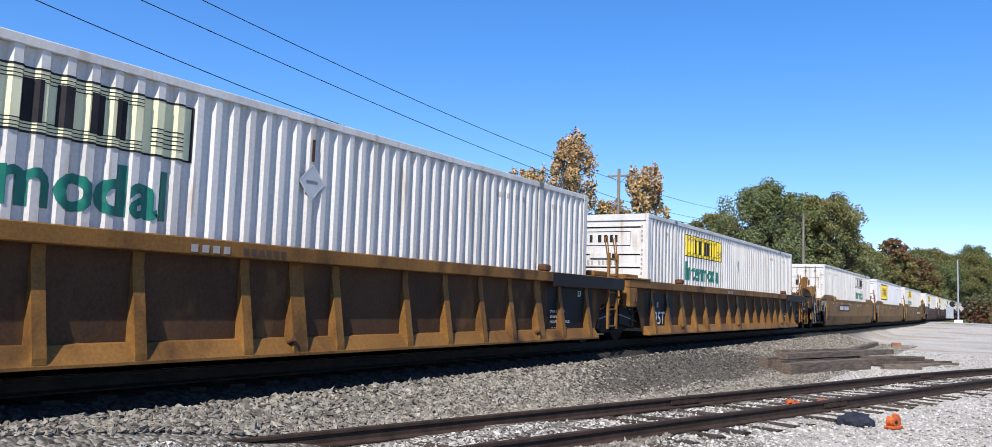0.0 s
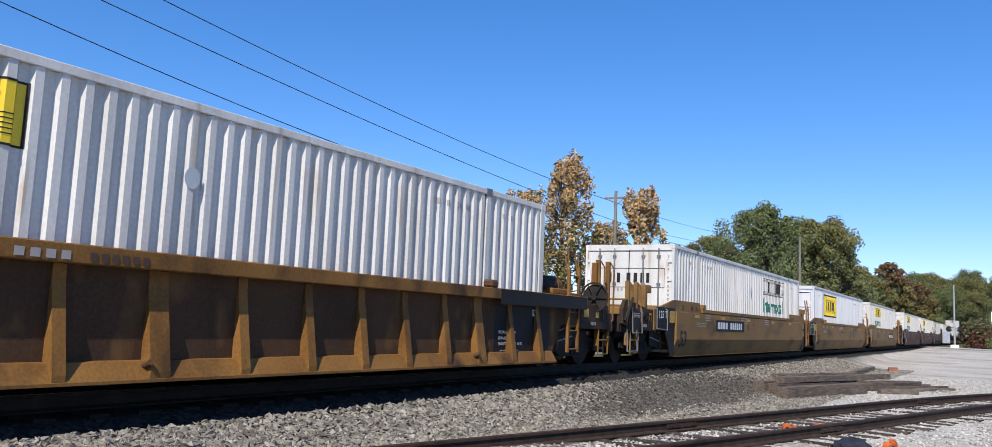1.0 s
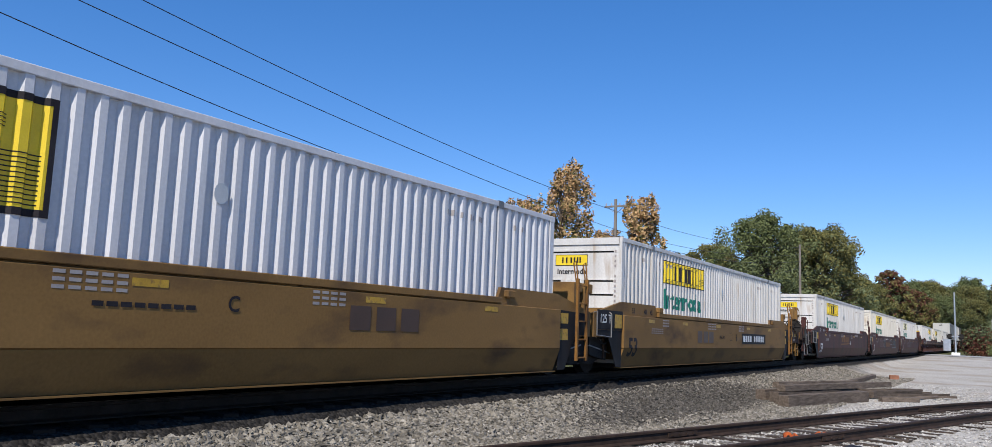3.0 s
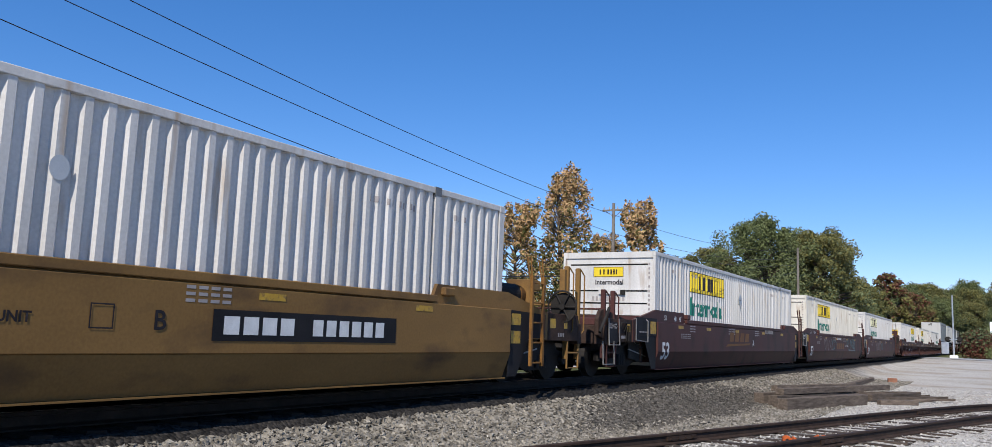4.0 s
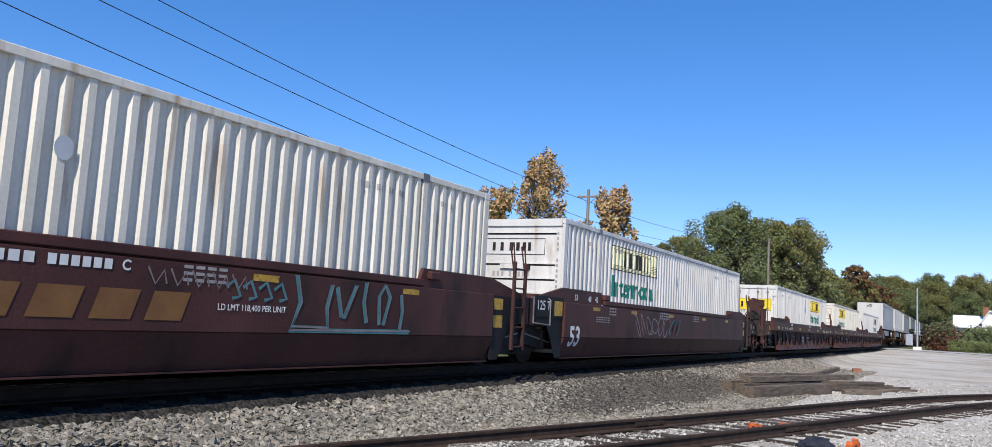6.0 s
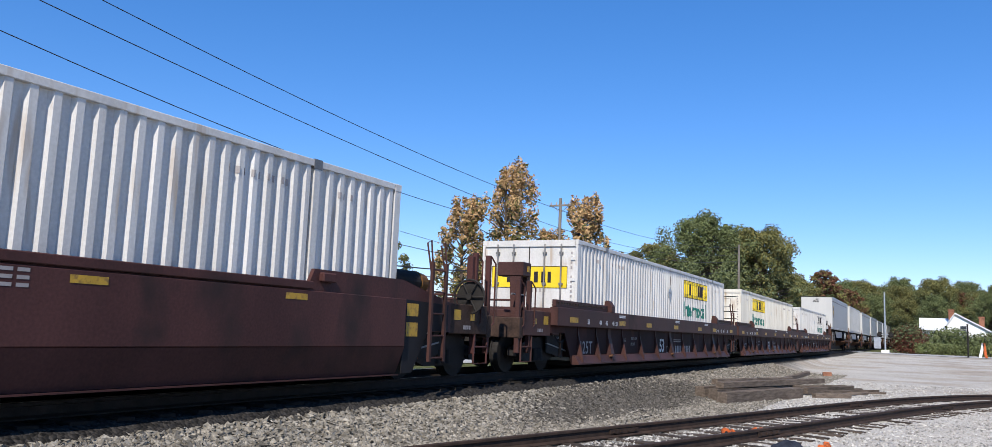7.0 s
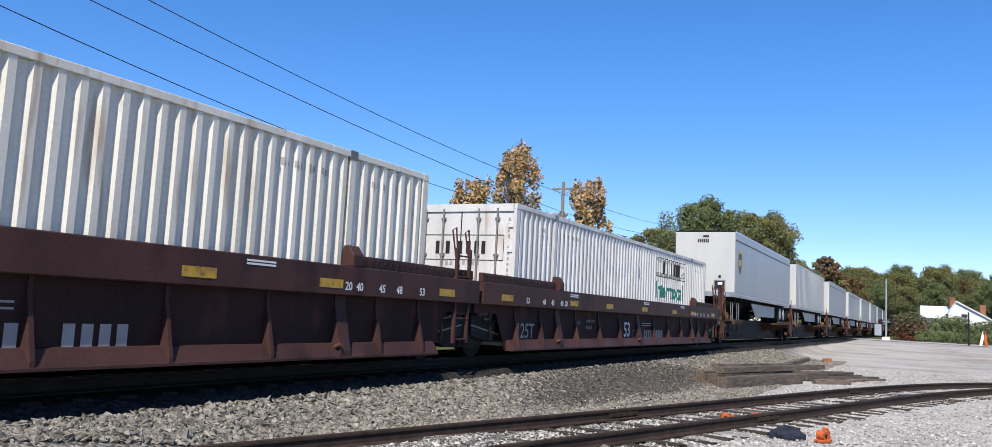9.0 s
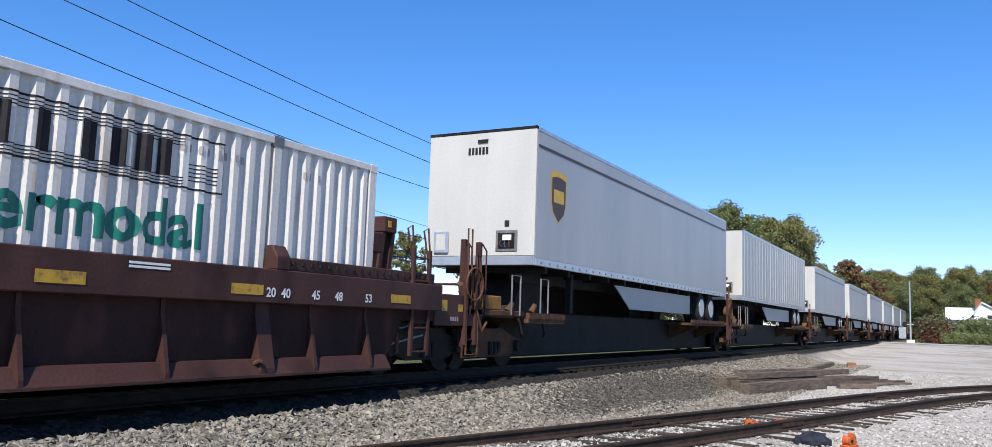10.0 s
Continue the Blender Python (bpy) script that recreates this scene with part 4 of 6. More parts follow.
        side_rect(car, LEN + 0.22, LEN + 0.55, 1.04, 1.24, "reflector", 1.380)
        side_rect(car, LEN + 0.22, LEN + 0.55, 0.72, 0.94, "reflector", 1.380)
        for dz in (0.0, 0.05, 0.10):
            side_bars(car, 1.6, 1.02 - dz, 6, 0.11, 0.022, 0.03, "faint", 1.437)
        part("black_plate", prism(bmesh.new(), [(-1.5, 0.83), (-0.87, 0.81), (-0.44, B + 0.01), (-0.15, B + 0.01), (-0.12, 0.955), (-1.5, 0.955)], 1.364, 1.376, "x"), M["blackplate"], car, "black painted end plate")
        for t, y in (("53", 0.5), ("48", 1.25), ("45", 1.65)):
            side_text(car, t, y, 1.36, 0.13, dark, 1.366)
        side_text(car, "40", 2.0, 1.22, 0.11, dark, 1.366)
        for y in (1.4, 3.9, 7.0, 10.5, 13.5):
            side_rect(car, y, y + 0.42, 1.17, 1.25, "reflector", xc + 0.004)
        for y, n in ((2.4, 3), (6.2, 5), (9.5, 4)):
            for k in range(3):
                side_bars(car, y, 1.24 - 0.07 * k, n, 0.12, 0.035, 0.04, "faint", xc + 0.003)
        if marks:
            marks(car, xc + 0.006)
    MOVING.append((car, Y0))
    return car


def platform_end(car, s, y, mat, style_red=False):
    """The longer end over a coupler: platform, coupler, posts and brake wheel."""
    def sp(a, b):
        return (min(y + s * a, y + s * b), max(y + s * a, y + s * b))
    deck = part("end_platform", box(bmesh.new(), -1.30, 1.30, *sp(1.52, 3.15), 0.98, 1.10), M["end_shade_grime"], car, bevel=0.012)
    part("end_sill", box(bmesh.new(), -1.34, 1.34, *sp(3.0, 3.18), 0.72, 1.14), M["end_shade_grime"], deck, bevel=0.015)
    part("draft_sill", box(bmesh.new(), -0.32, 0.32, *sp(1.4, 3.25), 0.60, 0.96), M["black"], deck, bevel=0.02)
    part("coupler", box(bmesh.new(), -0.14, 0.14, *sp(3.2, 3.80), 0.66, 0.94), M["rust"], deck, "rusty knuckle coupler", bevel=0.05)
    tall = 1.92 if s < 0 else 2.27
    for x in (-1.26, 1.26):
        for dy in (2.60, 3.12):
            post = part("end_post", box(bmesh.new(), x - 0.05, x + 0.05, *sp(dy - 0.045, dy + 0.045), 0.42, tall), mat, deck, bevel=0.012)
            part("grab_iron", path(bmesh.new(), [(x + 0.05, y + s * dy + 0.02, 0.9), (x + 0.09, y + s * dy + 0.12, 1.0), (x + 0.09, y + s * dy + 0.12, tall - 0.15), (x + 0.05, y + s * dy + 0.03, tall - 0.03)], 0.016, 6), mat, post)
    for e in (1, -1):
        pl = part("side_plate", box(bmesh.new(), *sorted((e * 1.305, e * 1.34)), *sp(1.62, 3.0), 0.78, 1.30), mat if style_red else M["end_shade_grime"], deck, bevel=0.01)
        if e > 0:
            side_rect(pl, *sp(1.75, 2.0), 1.02, 1.2, "reflector", 1.344)
            side_rect(pl, *sp(2.35, 2.5), 1.02, 1.14, "reflector", 1.344)
            side_bars(pl, sp(2.1, 2.3)[0], 0.86, 4, 0.05, 0.07, 0.02, "faint", 1.344)
    part("cross_rail", tube(bmesh.new(), (-1.1, y + s * 2.8, 1.5), (1.1, y + s * 2.8, 1.5), 0.022), mat, deck)
    for x in (-1.32, 1.32):
        st = part("sill_step", path(bmesh.new(), [(x, y + s * 2.55, 0.98), (x, y + s * 2.55, 0.25), (x, y + s * 3.05, 0.25), (x, y + s * 3.05, 0.98)], 0.02, 6), mat, deck)
        part("step_bar", tube(bmesh.new(), (x, y + s * 2.55, 0.55), (x, y + s * 3.05, 0.55), 0.018, sides=6), mat, st)
    part("mesh_walkway", box(bmesh.new(), -1.26, 1.26, *sp(1.7, 2.6), 1.104, 1.14), M["grey_steel"], deck)
    part("equipment_box", box(bmesh.new(), 0.25, 0.75, *sp(1.7, 2.1), 1.145, 1.32), mat, deck, bevel=0.02)
    if style_red:
        o, zt, d = (0.0, 2.30, 0.0) if s < 0 else (-1.9, 2.78, 0.45)
        st = part("brake_stand", box(bmesh.new(), o + 0.62, o + 1.22, *sp(2.45 + d, 2.85 + d), zt - 0.30, zt), mat, deck, "red-brown box on a stand", bevel=0.02)
        for dy in (2.5 + d, 2.8 + d):
            part("stand_leg", prism(bmesh.new(), [(o + 0.98, 1.1), (o + 1.16, 1.1), (o + 1.08, 1.5), (o + 1.18, zt - 0.304), (o + 0.92, zt - 0.304), (o + 0.94, 1.5)], *sp(dy - 0.05, dy + 0.05)), mat, st)
        part("reflector", box(bmesh.new(), o + 1.222, o + 1.23, *sp(2.55 + d, 2.65 + d), zt - 0.2, zt - 0.08), M["reflector"], st)
        part("stand_rail", tube(bmesh.new(), (o + 1.1, y + s * 2.4, 1.62), (o + 1.1, y + s * 3.1, 1.62), 0.02, sides=6), M["grey_steel"], st)
    elif s < 0:
        hump = [(-3.45, 0.92), (-3.45, 1.28), (-3.30, 1.46), (-3.17, 1.49), (-2.40, 1.38), (-1.86, 1.30), (-1.60, 1.30), (-1.60, 0.86), (-3.10, 0.82)]
        for e in (1, -1):
            part("end_frame", prism(bmesh.new(), [(y + u, v) for u, v in hump], *sorted((e * 1.20, e * 1.295)), "x"), M["end_shade_grime"], deck, "sloping grimy end frame plate with shade in its colour", bevel=0.012)
        part("brake_lever", tube(bmesh.new(), (1.40, y - 3.60, 0.98), (1.40, y - 3.12, 1.52), 0.035, sides=8), M["black"], deck, "black slanting lever")
        pan = part("mesh_panel", box(bmesh.new(), 1.345, 1.365, y - 3.05, y - 2.52, 0.76, 1.22), M["blackplate"], deck, "dark perforated panel", bevel=0.008)
        for k in range(6):
            for j in range(3):
                part("panel_hole", box(bmesh.new(), 1.366, 1.369, y - 2.98 + 0.07 * k + 0.03 * (j % 2), y - 2.95 + 0.07 * k + 0.03 * (j % 2), 1.08 + 0.04 * j, 1.105 + 0.04 * j), M["faint"], pan)
        part("grab_iron", path(bmesh.new(), [(1.38, y - 3.09, 1.30), (1.40, y - 3.09, 0.72), (1.40, y - 2.50, 0.72), (1.38, y - 2.50, 1.30)], 0.016, 6), M["grey_steel"], deck)
        part("grab_iron", path(bmesh.new(), [(1.36, y - 3.35, 0.80), (1.38, y - 3.35, 0.30), (1.38, y - 2.75, 0.30), (1.36, y - 2.75, 0.80)], 0.018, 6), M["grey_steel"], deck)
        for u, r in ((-2.2, 0.20), (-2.0, 0.13)):
            part("brake_hose", path(bmesh.new(), [(1.34, y + u - r, 1.02), (1.38, y + u - r * 0.7, 1.02 + r), (1.38, y + u + r * 0.7, 1.02 + r), (1.36, y + u + r, 0.82), (1.25, y + u + r, 0.7)], 0.02, 6), M["black"], deck)
        part("air_tank", tube(bmesh.new(), (0.75, y - 3.0, 0.70), (0.75, y - 1.9, 0.70), 0.17, sides=16), M["black"], deck)
    elif s > 0:
        hand_brake(car, y + 2.52, 1.22, mat)
        drum = part("air_tank", tube(bmesh.new(), (0.85, y + 0.35, 1.62), (0.85, y + 1.15, 1.62), 0.20, sides=20), M["black"], deck, "dark air tank on the end deck", bevel=0.03)
        part("tank_end", tube(bmesh.new(), (0.85, y + 1.155, 1.62), (0.85, y + 1.40, 1.62), 0.205, 0.17, 20), M["yellow_car"], drum, "tan rounded tank end")
        part("tank_saddle", box(bmesh.new(), 0.62, 1.08, y + 0.5, y + 0.6, 1.17, 1.50), mat, drum)
        part("tank_saddle", box(bmesh.new(), 0.62, 1.08, y + 1.0, y + 1.1, 1.17, 1.50), mat, drum)


# ---- spine cars with trailers ----
def trailer(Y0, label, smooth_side=True, emblem=False):
    """A semi-trailer riding on its own wheels."""
    t = thing("semi_trailer", label, "trailer", "trailers on the train")
    z0, z1, w = 2.02, 4.88, 1.30
    body = M["trailer"]
    for s in (1, -1):
        a, b = sorted((s * (w - 0.03), s * w))
        if smooth_side:
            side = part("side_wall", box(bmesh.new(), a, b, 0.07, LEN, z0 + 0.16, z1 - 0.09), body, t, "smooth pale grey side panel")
            if s > 0:
                part("marker_strip", box(bmesh.new(), w, w + 0.008, 0.1, LEN - 0.1, z1 - 0.42, z1 - 0.36), M["decal_brown"], side)
        else:
            bm = box(bmesh.new(), a, b, 0.07, LEN, z0 + 0.16, z1 - 0.09)
            side = part("side_wall", bm, body, t, "ribbed pale grey side panel")
            for k in range(26):
                y = 0.4 + k * 0.61
                part("panel_post", box(bmesh.new(), *sorted((s * w, s * (w + 0.018))), y, y + 0.06, z0 + 0.17, z1 - 0.10), body, side)
        part("top_rail", box(bmesh.new(), *sorted((s * (w - 0.05), s * (w + 0.006))), 0.07, LEN, z1 - 0.09, z1), M["aluminium"], t, bevel=0.01)
        rail = part("bottom_rail", box(bmesh.new(), *sorted((s * (w - 0.05), s * (w + 0.006))), 0.07, LEN, z0, z0 + 0.158), M["aluminium"], t, bevel=0.01)
        if s > 0:
            bm = bmesh.new()
            for k in range(40):
                box(bm, w + 0.007, w + 0.02, 0.3 + k * 0.4, 0.36 + k * 0.4, z0 + 0.05, z0 + 0.09)
            part("rivet_row", bm, M["grey_steel"], rail)
    part("roof", box(bmesh.new(), -w + 0.05, w - 0.05, 0.05, LEN, z1 - 0.05, z1 - 0.01), M["roof"], t)
    part("floor", box(bmesh.new(), -w + 0.05, w - 0.05, 0.05, LEN, z0 + 0.01, z0 + 0.12), M["black"], t)
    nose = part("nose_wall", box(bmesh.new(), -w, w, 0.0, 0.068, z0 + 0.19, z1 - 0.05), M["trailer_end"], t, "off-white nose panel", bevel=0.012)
    part("nose_sill", box(bmesh.new(), -w, w, -0.005, 0.068, z0, z0 + 0.187), M["aluminium"], nose, bevel=0.01)
    part("nose_cap", box(bmesh.new(), -w - 0.005, w + 0.005, -0.01, 0.068, z1 - 0.048, z1 + 0.005), M["blackplate"], nose)
    part("utility_panel", box(bmesh.new(), 0.42, 0.92, -0.02, -0.002, z0 + 0.28, z0 + 0.72), M["grey_steel"], nose, bevel=0.008)
    part("hose_panel", box(bmesh.new(), 0.48, 0.86, -0.028, -0.021, z0 + 0.34, z0 + 0.66), M["blackplate"], nose)
    part("hose_box", box(bmesh.new(), 0.60, 0.80, -0.07, -0.029, z0 + 0.50, z0 + 0.62), M["trim_white"], nose, bevel=0.008)
    for k, mt in enumerate(("rust", "cloth_blue", "rust")):
        part("air_hose", path(bmesh.new(), [(0.56 + 0.10 * k, -0.04, z0 + 0.50), (0.54 + 0.11 * k, -0.07, z0 + 0.44), (0.58 + 0.09 * k, -0.05, z0 + 0.36)], 0.014, 6), M[mt], nose)
    part("nose_lamp", box(bmesh.new(), 0.62, 0.72, -0.02, -0.002, z0 + 0.80, z0 + 0.92), M["black"], nose)
    part("document_box", box(bmesh.new(), -1.08, -0.72, -0.05, -0.002, z0 + 0.26, z0 + 0.72), M["aluminium"], nose, bevel=0.01)
    part("document_door", box(bmesh.new(), -1.02, -0.78, -0.056, -0.051, z0 + 0.32, z0 + 0.66), M["trailer_end"], nose, bevel=0.004)
    bm = bmesh.new()
    for k in range(6):
        rect(bm, -0.32 + 0.085 * k, -0.26 + 0.085 * k, z1 - 0.52, z1 - 0.36)
    part("stencil_marks", on_end(bm, -0.003), M["decal_black"], nose)
    part("marker_lamp", box(bmesh.new(), -0.08, 0.16, -0.03, -0.002, z1 - 0.27, z1 - 0.20), M["black"], nose)
    part("rear_frame", box(bmesh.new(), -w, w, LEN + 0.001, LEN + 0.06, z0, z1), M["trailer_end"], t)
    if emblem:
        bm = bmesh.new()
        sh = [(0, 0.86), (0.18, 0.90), (0.36, 0.90), (0.52, 0.86), (0.52, 0.36), (0.46, 0.18), (0.26, 0.0), (0.06, 0.18), (0.0, 0.36)]
        for pts, mt, x in ((sh, "decal_gold", 0.003), ([(0.26 + (u - 0.26) * 0.86, 0.42 + (v - 0.42) * 0.86 - 0.03) for u, v in sh], "decal_brown", 0.006)):
            bm = bmesh.new()
            bm.faces.new([bm.verts.new((0.72 + u * 1.55, 2.98 + v * 1.25, 0)) for u, v in pts])
            part("emblem", on_side(bm, w + x), M[mt], t, "plain shield emblem in brown and gold")
        part("emblem", on_side(rect(bmesh.new(), 0.86, 1.38, 3.42, 3.70), w + 0.009), M["decal_gold"], t)
    # landing gear, tyre skirt and the rear wheels
    for s in (1, -1):
        part("landing_leg", box(bmesh.new(), *sorted((s * 0.85, s * 0.98)), 2.6, 2.75, 1.12, z0 - 0.005), M["black"], t)
        if s > 0:
            part("side_skirt", prism(bmesh.new(), [(5.2, z0 - 0.13), (12.2, z0 - 0.13), (12.2, z0 - 0.72), (6.4, z0 - 0.72)], 1.04, 1.06, "x"), M["trailer"], t, "pale aerodynamic side skirt")
    for x in (-0.5, 0.5):
        part("chassis_rail", box(bmesh.new(), x - 0.07, x + 0.07, 0.6, 15.6, z0 - 0.30, z0 - 0.005), M["black"], t)
    for k in range(12):
        part("cross_member", box(bmesh.new(), -1.22, 1.22, 0.7 + k * 1.2, 0.82 + k * 1.2, z0 - 0.12, z0 - 0.002), M["black"], t)
    # black sheet added to keep the gap under the trailer dark
    part("dark_backing", box(bmesh.new(), -1.0, -0.97, 1.0, 12.0, z0 - 0.9, z0 - 0.13), M["black"], t)
    part("slider_frame", box(bmesh.new(), -0.9, 0.9, 12.4, 15.4, z0 - 0.25, z0), M["black"], t)
    for y in (13.0, 14.25):
        ax = part("trailer_axle", tube(bmesh.new(), (-1.1, y, 1.53), (1.1, y, 1.53), 0.07), M["black"], t)
        for s in (1, -1):
            bm = bmesh.new()
            tube(bm, (s * 0.70, y, 1.53), (s * 1.22, y, 1.53), 0.50, sides=28)
            tyre = part("tyre", bm, M["rubber"], ax, bevel=0.05)
            part("rim", tube(bmesh.new(), (s * 1.221, y, 1.53), (s * 1.24, y, 1.53), 0.30, sides=24), M["aluminium"], tyre, "pale steel rim")
    MOVING.append((t, Y0))
    return t


def spine_car(Y0, label, reach=(1.6, 1.6), spacing=19.4):
    """A skeleton spine car: one box girder, wheel platforms, a hitch."""
    c = thing("spine_car", label, "rail car", "spine cars of the train")
    part("spine", box(bmesh.new(), -0.48, 0.48, -1.3, spacing - 1.5, 0.14, 1.10), M["black"], c, bevel=0.03)
    for s in (1, -1):
        a, b = sorted((s * 0.55, s * 1.42))
        plat = part("wheel_platform", box(bmesh.new(), a, b, 11.3, 15.4, 0.94, 1.02), M["rust"], c, "rusty wheel platform")
        part("platform_lip", box(bmesh.new(), *sorted((s * 1.36, s * 1.44)), 11.25, 15.45, 1.022, 1.12), M["rust"], plat)
        for y in (11.8, 14.9):
            part("platform_bracket", prism(bmesh.new(), [(s * 0.484, 0.5), (s * 1.40, 0.86), (s * 1.40, 0.938), (s * 0.484, 0.938)], y, y + 0.12), M["rust"], plat)
        part("front_bracket", box(bmesh.new(), *sorted((s * 0.484, s * 1.42)), -0.4, 1.3, 0.86, 0.95), M["rust"], c)
        part("front_lip", box(bmesh.new(), *sorted((s * 1.36, s * 1.44)), -0.4, 1.3, 0.952, 1.06), M["rust"], c)
    part("hitch", prism(bmesh.new(), [(0.7, 1.10), (2.4, 1.10), (1.85, 2.0), (1.35, 2.0)], -0.45, 0.45, "x"), M["black"], c)
    bogie(c, -1.2, "rust")
    part("end_deck", box(bmesh.new(), -1.30, 1.34, -2.75, -0.42, 0.98, 1.08), M["rust"], c, "rusty end deck", bevel=0.012)
    part("end_box", box(bmesh.new(), 0.85, 1.33, -2.05, -1.35, 1.084, 1.34), M["yellow_car"], c, "tan equipment box", bevel=0.02)
    for dy, top in ((-2.68, 2.45), (-2.35, 2.0)):
        post = part("end_post", box(bmesh.new(), 1.30, 1.38, dy - 0.04, dy + 0.04, 0.45, top - 0.3), M["red_car"], c, bevel=0.01)
        part("grab_iron", path(bmesh.new(), [(1.38, dy, 1.5), (1.38, dy - 0.04, top), (1.38, dy + 0.10, top), (1.38, dy + 0.14, 1.1)], 0.016, 6), M["rust"], post)
    gear = part("brake_gear", tube(bmesh.new(), (1.20, -2.50, 1.50), (1.34, -2.50, 1.50), 0.20, sides=18), M["rust"], c, "rusty hand-brake gear")
    part("brake_wheel", path(bmesh.new(), [(1.42, -2.50 + 0.28 * math.cos(k * math.tau / 20), 1.50 + 0.28 * math.sin(k * math.tau / 20)) for k in range(21)], 0.02, 6), M["rust"], gear)
    part("gear_chain", path(bmesh.new(), [(1.36, -2.45, 1.35), (1.38, -2.30, 0.95), (1.38, -2.15, 0.70), (1.36, -1.95, 0.85)], 0.025, 6), M["rust"], gear)
    part("sill_step", path(bmesh.new(), [(1.36, -2.66, 1.0), (1.37, -2.66, 0.30), (1.37, -2.28, 0.30), (1.36, -2.28, 1.0)], 0.02, 6), M["rust"], c)
    for x, u in ((1.15, -0.75), (0.9, -0.3), (1.1, 0.35)):
        part("air_valve", tube(bmesh.new(), (x, u, 1.082), (x + 0.05, u + 0.08, 1.24), 0.07, 0.05, 12), M["rust"], c)
        part("brake_hose", path(bmesh.new(), [(x, u, 1.1), (x + 0.2, u + 0.1, 0.9), (x + 0.22, u + 0.2, 0.65), (x + 0.1, u + 0.4, 0.6)], 0.022, 6), M["black"], c)
    for dy in (-1.05, 0.2):
        part("grab_iron", path(bmesh.new(), [(1.38, dy, 1.0), (1.38, dy, 1.75), (1.38, dy + 0.35, 1.75), (1.38, dy + 0.35, 1.0)], 0.018, 6), M["grey_steel"], c)
    MOVING.append((c, Y0))
    return c


# ---- the train ----
def tan_marks(n):
    def put(car, x):
        if n == 0:
            side_rect(car, 3.42, 6.62, 0.82, 1.16, "blackplate", x, "sign_plate")
            side_bars(car, 3.58, 0.89, 4, 0.22, 0.20, 0.06, "decal_white", x + 0.003)
            side_bars(car, 4.95, 0.89, 6, 0.18, 0.20, 0.06, "decal_white", x + 0.003)
            side_text(car, "A", 7.05, 0.88, 0.20, "decal_black", x)
            part("stencil_frame", on_side(outline_lines(7.75, 8.0, 0.86, 1.10, 0.014), x), M["decal_black"], car)
        elif n == 1:
            side_bars(car, 10.2, 0.80, 3, 0.42, 0.32, 0.12, "decal_brown", x)
            side_text(car, "C", 8.2, 0.96, 0.18, "decal_black", x)
            side_bars(car, 6.6, 0.96, 8, 0.12, 0.05, 0.03, "decal_black", x)
        else:
            side_bars(car, 5.2, 0.72, 3, 0.42, 0.32, 0.12, "decal_brown", x)
            side_text(car, "B", 9.15, 0.80, 0.20, "decal_black", x)
            side_rect(car, 9.87, 13.05, 0.70, 1.04, "blackplate", x, "sign_plate")
            side_bars(car, 10.02, 0.77, 4, 0.22, 0.20, 0.06, "decal_white", x + 0.003)
            side_bars(car, 11.40, 0.77, 6, 0.18, 0.20, 0.06, "decal_white", x + 0.003)
            part("stencil_frame", on_side(outline_lines(8.45, 8.70, 0.80, 1.04, 0.014), x), M["decal_black"], car)
            side_text(car, "PER UNIT", 7.35, 0.84, 0.10, "decal_black", x)
    return put


